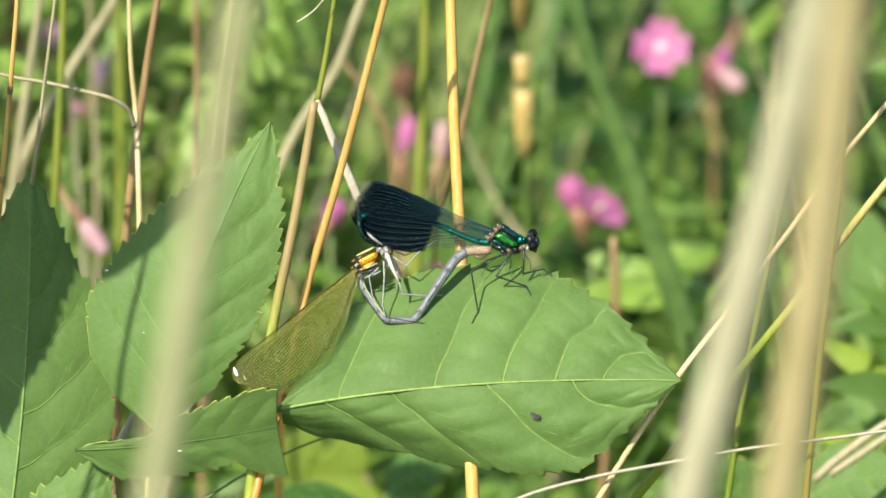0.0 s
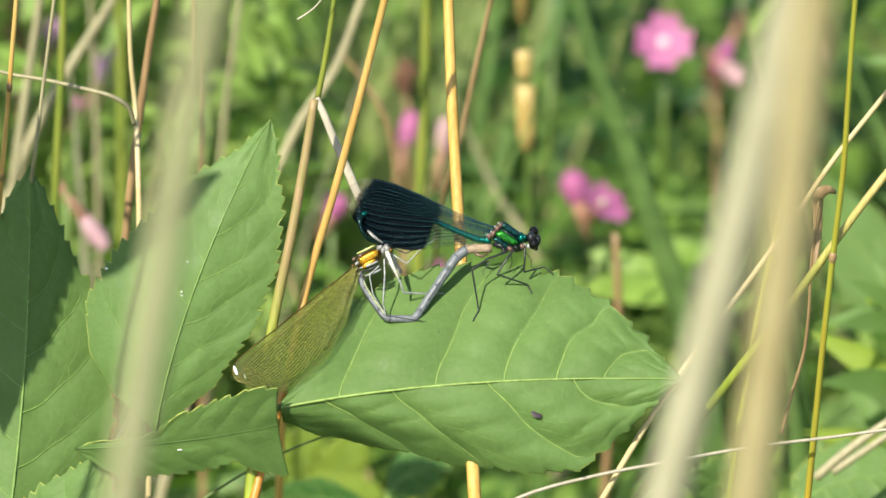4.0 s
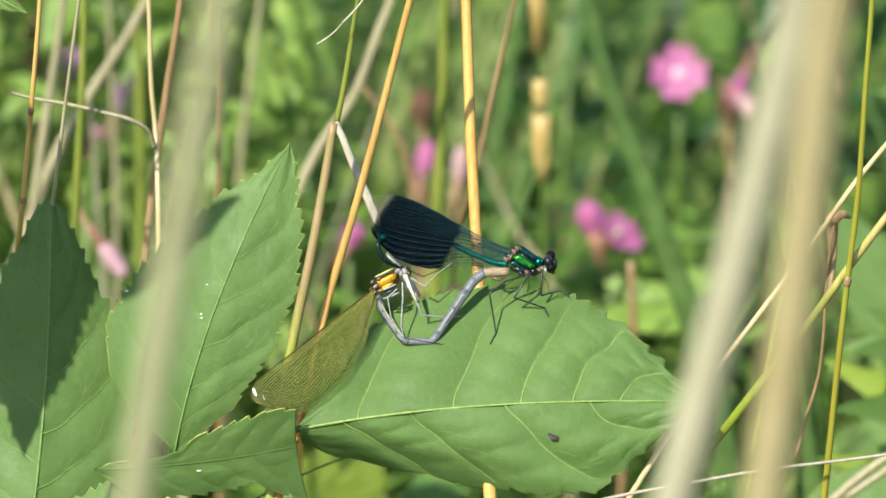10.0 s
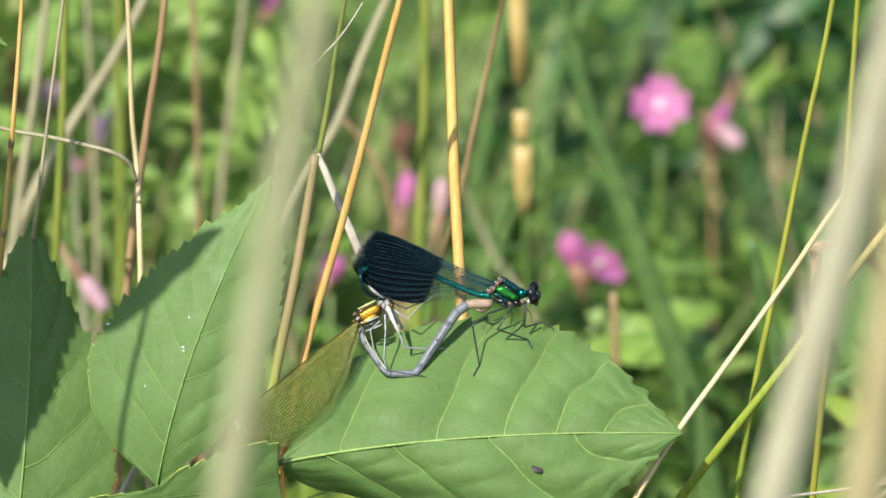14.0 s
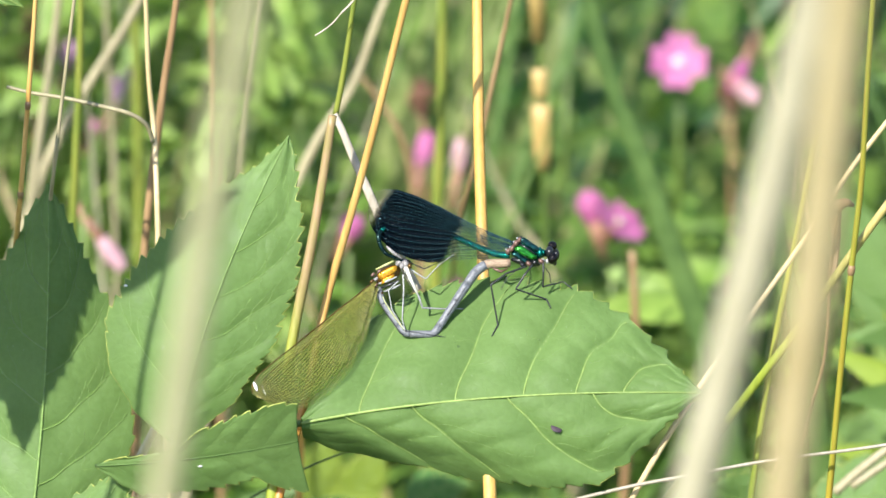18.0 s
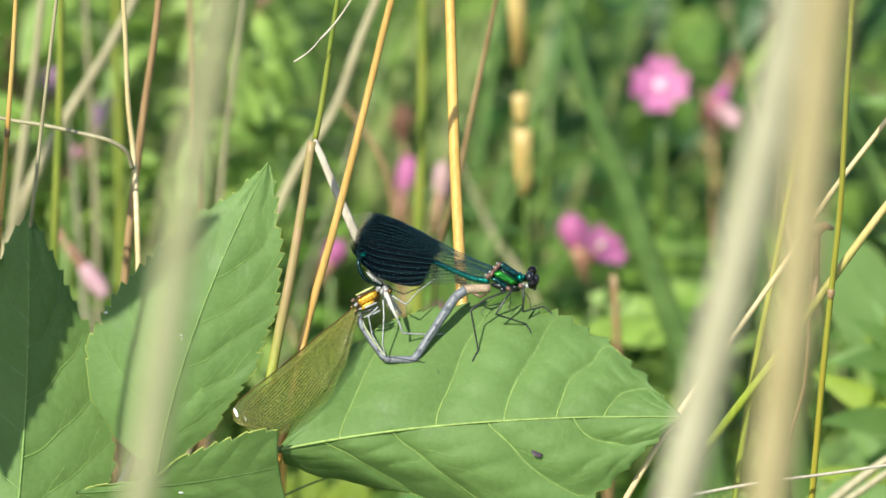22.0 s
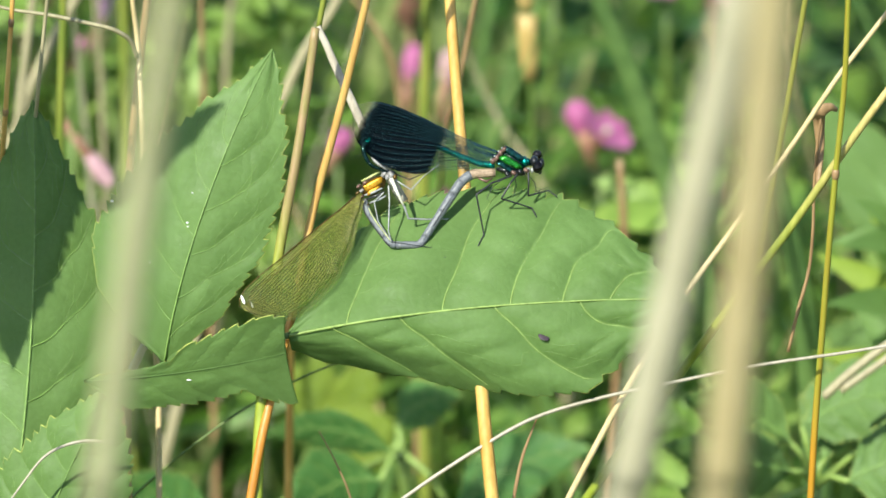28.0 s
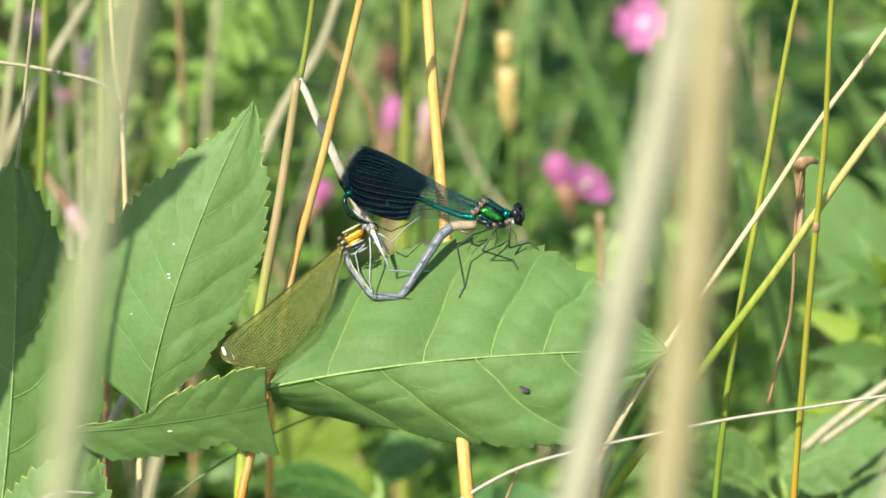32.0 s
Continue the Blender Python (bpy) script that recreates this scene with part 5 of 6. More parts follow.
class Wing:
    """A damselfly wing: root and tip in the plan, front and hind width along it, ribs that fan out."""

    def __init__(self, root, tip, front, hind, bow=0.0, ruffle=0.00020, fan=0.8, pleats=12, fore=1.0):
        self.fore = fore
        self.r, self.t = Vector(root), Vector(tip)
        d = self.t - self.r
        self.long = math.hypot(d.x, d.y)
        self.dir = Vector((d.x, d.y)) / self.long
        self.perp = Vector((-self.dir.y, self.dir.x))
        self.front, self.hind, self.bow, self.ruffle, self.fan, self.pleats = front, hind, bow, ruffle, fan, pleats

    def at(self, u, v, lift=0.0):
        w = knots(self.front, u) * v if v > 0 else knots(self.hind, u) * v
        x = self.r.x + self.dir.x * self.long * u + self.perp.x * w
        y = self.r.y + self.dir.y * self.long * u + self.perp.y * w
        d = self.r.z + (self.t.z - self.r.z) * u + self.bow * v * v
        fold = (v * (self.fore if v > 0 else 1.0) + self.fan * 0.5 * (u - 0.45) * (1 - v)) * self.pleats
        h = self.ruffle * (2 * abs((fold % 2) - 1) - 1) * 1000 * min(1, u * 3)
        return V(x, y, d + h - lift)

    def along(self, c, u):
        """The share of the width at which the rib of number c runs: ribs bend towards the hind edge."""
        k = self.fan * 0.5 * (u - 0.45)
        return (c - k) / (1 - k)

    def membrane(self, rows=36, cols=72):
        verts, faces, uvs = [], [], []
        for i in range(rows + 1):
            for j in range(cols + 1):
                u, v = i / rows, 2 * j / cols - 1
                verts.append(self.at(u, v))
                uvs.append((u, j / cols))
        for i in range(rows):
            for j in range(cols):
                a = i * (cols + 1) + j
                faces.append((a, a + 1, a + cols + 2, a + cols + 1))
        return verts, faces, uvs

    def ribs(self, n, thick, end=0.99):
        geos = []
        for k in range(n):
            f = k / (n - 1)
            c = -1.15 + 2.1 * f if self.fore == 1.0 else (-1.15 + 1.25 * f / 0.84 if f < 0.84 else 0.1 + 0.85 * (f - 0.84) / 0.16)
            pts = []
            for i in range(29):
                u = 0.01 + (end - 0.01) * i / 28
                v = self.along(c, u)
                if v < -0.98:
                    if i > 14:
                        break
                    continue
                pts.append(self.at(u, min(v, 0.99), 0.12))
            if len(pts) > 3:
                geos.append(tube(pts, [thick * 0.45, thick * 0.6, thick, thick, thick * 0.6], 4))
        return geos

    def crossings(self, n, thick, seed, u1):
        r = random.Random(seed)
        geos = []
        for k in range(n):
            u = 0.05 + (u1 - 0.05) * (k + r.random()) / n
            v0 = r.uniform(-0.97, 0.9 * self.fore)
            v1 = min(0.98, v0 + r.uniform(0.07, 0.16))
            geos.append(tube([self.at(u, v0, 0.1), self.at(u + 0.002, (v0 + v1) / 2, 0.1), self.at(u + 0.004, v1, 0.1)], [thick, thick], 3))
        return join(geos)


def add_wing(name, owner, wing, membrane, vein, ribs, thick, cross, label, reach=0.96, seed=1):
    root = V(*wing.r)
    o = root - ORIGINS[owner.name]
    verts, faces, uvs = wing.membrane()
    me = bpy.data.meshes.new(name)
    me.from_pydata([tuple(Vector(v) - root) for v in verts], [], faces)
    layer = me.uv_layers.new(name="UVMap")
    for lp in me.loops:
        layer.data[lp.index].uv = uvs[lp.vertex_index]
    me.polygons.foreach_set("use_smooth", [True] * len(me.polygons))
    me.materials.append(membrane)
    ob = new(name, me)
    ob.parent = owner
    ob.location = o
    ORIGINS[ob.name] = o
    tagged(ob, label)
    for g in wing.ribs(ribs, thick, reach + 0.02):
        part("vein", g, vein, ob)
    tagged(part("cross_veining", wing.crossings(cross, thick * 0.5, seed, reach), vein, ob), kind="stuff")
    return ob


def segments(pts, radii, cuts, steps=6):
    """A jointed body: one closed tube a segment, slightly waisted at the joints."""
    path = spline(pts, steps) if steps else polyline(pts, 0.0011)
    rad = lerp_list(radii, len(path))
    out = []
    n = len(path) - 1
    for a, b in zip(cuts, cuts[1:]):
        i, j = int(a * n), int(b * n)
        p, r = path[i:j + 1], rad[i:j + 1][:]
        out.append(skin(p, r, 12))
    return out


DARK_TEAL = plain("blackish_teal_body", (0.005, 0.045, 0.042), 0.25, 0.7, 0.7, 1500.0)
TAIL_TEAL = plain("black_teal_tail", (0.003, 0.022, 0.020), 0.25, 0.6, 0.7, 1500.0)
BRONZE = plain("dark_bronze_thorax", (0.10, 0.055, 0.012), 0.3, 0.5, 0.5, 1500.0)
ASH_PALE = plain("pale_grey_chitin", (0.26, 0.25, 0.24), 0.4, 0.0, 0.6, 2200.0)
MILK_LEG = plain("cream_leg", (0.62, 0.60, 0.48), 0.45, 0.0, 0.3, 2000.0)


def plate(c, along, over, length, width, shear, bulge):
    """A slanting shield with rounded corners, bulging towards the viewer, closed behind."""
    n, m, verts, faces = 12, 8, [], []
    for back in (0, 1):
        for i in range(n + 1):
            for j in range(m + 1):
                a, b = 2 * i / n - 1, 2 * j / m - 1
                k = 1 - 0.22 * abs(a) ** 4 - 0.10 * a
                rise = math.sqrt(max(0.0, (1 - a ** 6) * (1 - b ** 4)))
                p = c + along * (length * a * (1 - 0.12 * b ** 4) + width * shear * b) + over * (width * b * k)
                verts.append(p + BACK * (bulge * (0.9 if back else 0.5 - rise)))
    w = m + 1
    for i in range(n):
        for j in range(m):
            q = i * w + j
            faces += [(q, q + 1, q + w + 1, q + w)]
            q += (n + 1) * w
            faces += [(q, q + w, q + w + 1, q + 1)]
    return verts, faces


def build_male():
    o = V(890, 440, 11)
    ob = thing("male_damselfly", o, "metallic blue-green male damselfly with dark banded wings, perched on the leaf", "damselfly", "mating damselflies")
    # head
    head = part("head", blob(V(938, 424, 10.4), (RIGHT * 0.0010, UP * 0.0013, BACK * 0.0019), 8, 12, 0.05), BLACK, ob, "black head between large eyes")
    part("eye", blob(V(944, 435, 8.6), (RIGHT * 0.00112 + UP * 0.0002, UP * 0.00125, BACK * 0.0011), 12, 18), EYE, head, "large glossy dark eye")
    part("eye", blob(V(943, 413, 12.2), (RIGHT * 0.00105, UP * 0.00105, BACK * 0.0011), 10, 16), EYE, head, "large glossy dark eye")
    part("face", join([blob(V(950, 428, 10.4), (RIGHT * 0.0007, UP * 0.0012, BACK * 0.0012), 7, 10, 0.1), blob(V(947, 443, 10.2), (RIGHT * 0.0005, UP * 0.0006, BACK * 0.0008), 6, 9)]), BLACK, head)
    part("cheek", blob(V(934, 440, 9.2), (RIGHT * 0.0004, UP * 0.0006, BACK * 0.0005), 6, 9, 0.1), SILVER, head, "pale spot behind the eye")
    for s in (-1, 1):
        part("antenna", tube([V(949, 422, 10 + s), V(953, 416, 10 + s * 1.6), V(956, 408, 10 + s * 2)], [0.00009, 0.00003], 4), DARK_LEG, head)
    part("neck", tube([V(916, 426, 10.6), V(934, 426, 10.3)], [0.0010, 0.0007], 8), DARK_TEAL, ob)
    # thorax: sloping box of plates
    along, over = RIGHT * 0.83 - UP * 0.56, UP * 0.83 + RIGHT * 0.56
    part("thorax", blob(V(896, 425, 11), (along * 0.0036, over * 0.0021, BACK * 0.0020), 12, 16, 0.03), DARK_TEAL, ob, "shining blue-green thorax")
    for cx, cy, d, l, w, sh, mat, words in ((896, 425, 8.9, 0.0024, 0.00084, 0.5, GREEN_METAL, "bright emerald side plate"), (903, 411, 9.4, 0.0027, 0.00072, 0.4, DARK_TEAL, "blue-green shoulder plate"),
                                            (887, 434, 9.3, 0.0022, 0.0005, 0.5, DARK_TEAL, "dark lower plate")):
        part("side_plate", plate(V(cx, cy, d), along, over, l, w, sh, 0.0006), mat, ob, words)
    for k, (cx, cy) in enumerate(((895, 431), (899, 418), (904, 407))):
        p = V(cx, cy, 9.1 + 0.35 * (k == 2))
        part("side_stripe", tube([p - along * 0.0026 + BACK * 0.0005, p, p + along * 0.0026 + BACK * 0.0006], [0.00012, 0.00024, 0.00012], 7), BLACK, ob, "black seam along the thorax")
    for cx, cy, w, h in ((865, 422, 0.0007, 0.0006), (872, 417, 0.0006, 0.0007), (879, 408, 0.0007, 0.0006), (885, 402, 0.0006, 0.0005)):
        hinge = part("wing_hinge", blob(V(cx, cy, 9.3), (over * h * 1.3, along * w * 0.8, BACK * 0.0006), 8, 10, 0.16), COPPER, ob, "coppery brown wing hinge")
        part("hinge_tip", blob(V(cx - 4, cy - 3, 9.0), (RIGHT * 0.0002, UP * 0.00025, BACK * 0.0002), 5, 7), SILVER, hinge)
    part("prothorax", join([blob(V(921, 425, 10.2), (RIGHT * 0.0008, UP * 0.0012, BACK * 0.0013), 7, 10, 0.16), blob(V(927, 424, 9.7), (RIGHT * 0.0004, UP * 0.0007, BACK * 0.0007), 6, 9, 0.2)]), TEAL, ob)
    part("collar", blob(V(927, 439, 9.4), (RIGHT * 0.0005, UP * 0.0005, BACK * 0.0006), 6, 9, 0.2), SILVER, ob, "pale chest plate")
    part("underside", blob(V(896, 441, 11), (RIGHT * 0.0032 - UP * 0.0006, UP * 0.0009, BACK * 0.0016), 8, 12, 0.08), BLACK, ob)
    for i in range(4):
        part("leg_base", blob(V(890 + i * 11, 446 - i * 2, 9.2 - 0.3 * (i % 2)), (RIGHT * 0.0006, UP * 0.0006 - RIGHT * 0.0002, BACK * 0.0006), 6, 9, 0.12), (BLACK, COPPER)[i % 2], ob)
    # abdomen arched round to the other's neck
    arch = [V(868, 430, 11), V(845, 427, 11.3), V(815, 416, 11.8), V(780, 400, 12.3), V(735, 380, 12.6), V(690, 368, 12.6), V(662, 370, 11), V(645, 381, 8), V(636, 394, 6.6), V(639, 410, 6.4), V(648, 424, 6.6), V(666, 433, 7.4), V(684, 439, 8.4)]
    for i, g in enumerate(segments(arch, [0.0008, 0.0007, 0.00062, 0.00062, 0.00060, 0.00052, 0.00046, 0.00042, 0.00036], (0, 0.08, 0.22, 0.36, 0.5, 0.62, 0.72, 0.82, 0.92, 1.0), 8)):
        part("abdomen_segment", g, TEAL if i < 5 else TAIL_TEAL, ob)
    part("tail_underside", tube(spline([V(650, 412, 6.6), V(655, 417, 6.2), V(664, 425, 6.0), V(677, 434, 6.8)], 5), [0.00018, 0.00032, 0.0003, 0.0002], 8), ASH_PALE, ob, "pale scarred underside of the tail")
    for s in (-1, 1):
        part("clasper", tube(spline([V(676, 436, 8.8 + s * 0.7), V(688, 437, 8.8 + s * 1.3), V(695, 444, 8.8 + s * 0.5)], 4), [0.00025, 0.00018], 6), BLACK, ob)
    # wings folded over the back
    fw = [(0, 2), (0.12, 4), (0.25, 8), (0.42, 15), (0.56, 22), (0.72, 27), (0.84, 27), (0.91, 22), (0.97, 13), (1, 4)]
    hw = [(0, 3), (0.08, 16), (0.18, 32), (0.34, 44), (0.46, 62), (0.54, 73), (0.65, 74), (0.76, 74), (0.84, 67), (0.92, 52), (0.975, 30), (1, 4)]
    fb = [(0, 2), (0.12, 5), (0.25, 10), (0.42, 19), (0.57, 27), (0.74, 33), (0.86, 33), (0.93, 26), (0.98, 14), (1, 4)]
    hb = [(0, 3), (0.08, 18), (0.18, 36), (0.34, 46), (0.46, 56), (0.54, 63), (0.65, 65), (0.78, 62), (0.86, 54), (0.93, 40), (0.98, 21), (1, 4)]
    words = "blue-black pleated wing with clear base and pale tip"
    a = add_wing("hindwing", ob, Wing((874, 415, 12.6), (627, 354, 14.4), fb, hb, 0.3), WING_HIND, VEIN_DARK, 15, 0.00005, 200, "blue-black pleated wing with clear base", 0.95, 3)
    b = add_wing("forewing", ob, Wing((880, 409, 12.0), (616, 334, 12.6), fw, hw, 0.3), WING_DARK, VEIN_DARK, 15, 0.00005, 200, words, 0.88, 4)
    c = add_wing("forewing", ob, Wing((880, 410, 10.0), (617, 336, 9.0), fw, hw, -0.3), WING_DARK, VEIN_DARK, 15, 0.00005, 200, words, 0.88, 5)
    e = add_wing("hindwing", ob, Wing((874, 418, 9.4), (628, 359, 7.8), fb, hb, -0.3), WING_HIND, VEIN_DARK, 15, 0.00005, 200, "blue-black pleated wing with clear base", 0.95, 6)
    # legs
    leg("leg", [(927, 438, 9), (927, 460, 8.6), (926, 485, 9.6), (962, 476, 12.8), (977, 488, 12.4)], 0.44, DARK_LEG, ob)
    leg("leg", [(920, 440, 12), (938, 462, 13), (940, 478, 13.2), (962, 470, 14)], 0.20, DARK_LEG, ob)
    leg("leg", [(908, 446, 8.8), (895, 462, 7.6), (878, 489, 7.4), (932, 507, 10.9), (940, 523, 9.8)], 0.46, DARK_LEG, ob)
    leg("leg", [(902, 446, 12), (905, 466, 12), (900, 486, 12.2)], 0.18, DARK_LEG, ob)
    leg("leg", [(897, 449, 8.6), (862, 461, 7), (834, 481, 6), (846, 552, 7.8), (835, 572, 6.8)], 0.46, DARK_LEG, ob)
    leg("leg", [(886, 450, 12), (862, 470, 12), (852, 490, 12)], 0.18, DARK_LEG, ob)
    return ob, (a, b, c, e)


def build_female():
    o = V(660, 470, 8)
    ob = thing("female_damselfly", o, "bronze-gold female damselfly with olive wings, curled under her mate", "damselfly", "mating damselflies")
    head = part("head", blob(V(684, 443, 8.8), (RIGHT * 0.0009 - UP * 0.0005, UP * 0.0010, BACK * 0.0020), 8, 12, 0.1), ASH_PALE, ob, "pale head held by the mate")
    for d in (6.9, 10.6):
        part("eye", blob(V(691, 447, d), (RIGHT * 0.0005, UP * 0.0006, BACK * 0.0006), 8, 11), BRONZE, head)
    part("mouth", join([blob(V(684 + 3 * i, 456 - 2 * i, 7.8 + 0.4 * i), (RIGHT * 0.0004, UP * 0.0006, BACK * 0.0005), 6, 8, 0.2) for i in range(3)]), SILVER, head)
    part("prothorax", join([blob(V(672, 440, 8.6), (RIGHT * 0.0008 + UP * 0.0004, UP * 0.0009, BACK * 0.0012), 7, 10, 0.15), blob(V(677, 447, 7.6), (RIGHT * 0.0005, UP * 0.0007, BACK * 0.0006), 6, 9, 0.15)]), ASH_PALE, ob)
    along, over = RIGHT * 0.88 + UP * 0.47, UP * 0.88 - RIGHT * 0.47
    part("thorax", blob(V(652, 462, 9.0), (along * 0.0030, over * 0.0019, BACK * 0.0018), 12, 16, 0.03), BRONZE, ob, "dark bronze thorax with golden plates")
    for cx, cy, d, l, w, sh in ((653, 458, 7.2, 0.0021, 0.00082, 0.3), (652, 470, 7.0, 0.0016, 0.00046, 0.4), (640, 463, 7.4, 0.0007, 0.00055, 0.2)):
        part("side_plate", plate(V(cx, cy, d), along, over, l, w, sh, 0.00045), OLIVE_GOLD, ob, "glossy golden side plate")
    part("crest", tube([V(631, 453, 8.2), V(648, 445, 7.9), V(664, 437, 8)], [0.00018, 0.00026, 0.00018], 7), PALE_GREEN, ob, "pale green ridge along the back")
    for k, (x0, y0, x1, y1) in enumerate(((636, 478, 668, 466), (640, 485, 672, 472), (645, 492, 674, 480))):
        part("side_stripe", tube(spline([V(x0, y0, 7.6), V((x0 + x1) / 2, (y0 + y1) / 2 + 1, 6.9), V(x1, y1, 7.2)], 4), [0.0002, 0.00034, 0.0002], 6), (SILVER, DARK_LEG, SILVER)[k], ob, "narrow stripe on the thorax")
    for i, (cx, cy) in enumerate(((626, 462), (631, 470), (624, 474), (631, 481), (634, 490), (640, 496), (637, 456))):
        hinge = part("wing_hinge", blob(V(cx, cy, 7.5 + 0.4 * (i % 2)), (RIGHT * 0.00048, UP * 0.0005 + RIGHT * 0.0002, BACK * 0.0006), 7, 9, 0.18), (COPPER, ASH_PALE, BRONZE)[i % 3], ob, "coppery grey wing hinge")
    # abdomen bent in a hook up to the mate
    hook = [V(634, 486, 8.4), V(642, 510, 7.6), V(656, 532, 7.2), V(681, 567, 6.4), V(733, 568, 6.6), V(773, 508, 8.2), V(806, 459, 9.6), V(826, 444, 10.0), V(868, 443, 10.6)]
    segs = segments(hook, [0.0008, 0.00072, 0.0007, 0.00074, 0.0008, 0.00085, 0.0009, 0.00098, 0.00105, 0.00108, 0.00095], (0, 0.10, 0.25, 0.345, 0.50, 0.64, 0.74, 0.82, 0.895, 1.0), 0)
    for i, g in enumerate(segs):
        part("abdomen_segment", g, SALMON if i >= len(segs) - 1 else ASH, ob, "pale brown end segment" if i >= len(segs) - 1 else "")
    line = polyline(hook, 0.0011)
    n = len(line)
    part("side_line", tube([p - BACK * 0.00052 + (RIGHT * 0.5 + UP * 0.2) * 0.0008 for p in line[2:int(n * 0.33)]], [0.00016, 0.00013], 5), PALE_GREEN, ob, "pale line along the abdomen")
    part("back_line", tube([p - BACK * 0.0004 - (RIGHT * 0.6 + UP * 0.35) * 0.0008 for p in line[2:int(n * 0.33)]], [0.00016, 0.0002], 5), DARK_LEG, ob, "dark line along the back")
    part("side_line", tube([p - BACK * 0.00088 + (RIGHT * 0.3 - UP * 0.1) * 0.0004 for p in line[int(n * 0.54):int(n * 0.80)]], [0.00009, 0.00012, 0.00008], 5), DARK_LEG, ob, "dark line along the abdomen")
    part("egg_layer", tube([V(838, 452, 9.6), V(852, 458, 9.8), V(864, 452, 10)], [0.0002, 0.00035, 0.00015], 7), COPPER, ob, "short brown egg-laying tube")
    # wings held together, pointing down
    fw = [(0, 2), (0.1, 4), (0.35, 9), (0.6, 13), (0.78, 17), (0.9, 18), (0.97, 11), (1, 1)]
    hw = [(0, 3), (0.1, 22), (0.3, 54), (0.5, 74), (0.68, 78), (0.82, 68), (0.92, 46), (0.98, 20), (1, 2)]
    for nm, root, tip, sd in (("hindwing", (630, 480, 8.8), (425, 676, 0.4), 3), ("forewing", (632, 474, 8.6), (412, 672, -0.4), 4), ("hindwing", (634, 484, 6.8), (428, 682, -1.6), 5), ("forewing", (630, 474, 6.4), (411, 672, -2.4), 6)):
        w = Wing(root, tip, fw, hw, 0.2 if sd < 5 else -0.2, 0.00006, 0.5, 34, 0.2)
        wo = add_wing(nm, ob, w, WING_OLIVE, VEIN_OLIVE, 26, 0.000048 if sd == 6 else 0.000032, 1100, "olive-green translucent wing with fine veins", 0.97, sd)
        k = 1.0 if sd == 6 else 0.6
        part("wing_spot", blob(w.at(0.955, 0.5, 0.25), ((RIGHT * 0.0004 - UP * 0.0010) * -k, (RIGHT * 0.00030 + UP * 0.00014) * k, BACK * 0.0001), 5, 9), MILK, wo, "small white spot near the wing tip")
        part("leading_edge", tube([w.at(u / 30, 1.0, 0.1) for u in range(1, 31)], [0.00012, 0.00010, 0.00007], 5), BRONZE, wo, "dark bronze leading edge")
    # legs
    leg("leg", [(682, 447, 7.6), (690, 470, 6.8), (707, 502, 6.2), (713, 521, 6.8), (745, 523, 8.4), (785, 523, 10.0)], 0.52, SILVER, ob)
    part("thigh", tube([V(684, 449, 6.9), V(693, 472, 6.2), V(705, 498, 5.9)], [0.00042, 0.00036, 0.0002], 7, 0.5), MILK_LEG, ob, "cream-white flattened thigh")
    leg("leg", [(679, 462, 7.2), (680, 490, 6.4), (677, 542, 6.0), (682, 562, 5.8)], 0.36, SILVER, ob)
    leg("foot", [(682, 562, 5.8), (735, 570, 5.8), (760, 575, 6.4), (776, 592, 5.4)], 0.2, DARK_LEG, ob, "thin dark foot")
    leg("leg", [(687, 447, 8), (700, 458, 7.4), (719, 470, 7.2), (742, 446, 8.4), (770, 426, 9.4)], 0.34, SILVER, ob)
    leg("leg", [(692, 441, 8.6), (704, 447, 8.4), (717, 452, 8.4), (742, 441, 9), (766, 430, 9.6)], 0.30, DARK_LEG, ob)
    leg("leg", [(670, 474, 7), (653, 490, 6.2), (659, 524, 6.2), (680, 558, 6)], 0.32, SILVER, ob)
    leg("leg", [(640, 486, 10), (632, 502, 10.4), (626, 520, 10)], 0.22, DARK_LEG, ob)
    return ob


build_ground()
build_shrub()
MALE, MALE_WINGS = build_male()
build_female()
STEMS = build_stems()
build_upper_shoot()
build_low_shrubs()
build_side_herb()
build_docks()
STALK_A = near_stalk([(1510, -300, -415), (1447, 0, -415), (1400, 200, -415), (1335, 450, -415), (1242, 800, -415), (1195, 980, -415), (1140, 1200, -415)], 6.2, CREAM_STRAW, "tall pale dry grass stalk, out of focus", ((0.0, 0.68),))
STALK_B = near_stalk([(1560, -300, -450), (1506, 0, -450), (1478, 200, -450), (1448, 450, -450), (1395, 800, -450), (1370, 980, -450), (1340, 1200, -450)], 6.2, STALK_BUFF, "tall buff dry grass stalk, out of focus", ((0.0, 0.68),))
STALK_C = near_stalk([(470, -300, -490), (428, 0, -490), (390, 200, -490), (345, 450, -490), (286, 800, -490), (255, 980, -490), (220, 1200, -490)], 4.5, PALE, "slender pale dry stalk, out of focus", ((0.0, 0.68),))
STALK_D = near_stalk([(2180, -300, -480), (2105, 0, -480), (2050, 200, -480), (1975, 450, -480), (1836, 800, -480), (1772, 980, -480), (1690, 1200, -480)], 4.8, CREAM_STRAW, "tall pale dry grass stalk, out of focus", ((0.0, 0.68),))
build_willowherbs()
build_herbs()
undergrowth("undergrowth", 13000, (-0.75, 0.75, 0.29, 1.9), (0.0, 0.42), (0.022, 0.055), HERB, "dense green meadow undergrowth", 5)
undergrowth("meadow_carpet", 3500, (-3.0, 3.0, 1.7, 6.0), (0.0, 0.16), (0.05, 0.11), HERB, "green meadow plants beyond", 6)
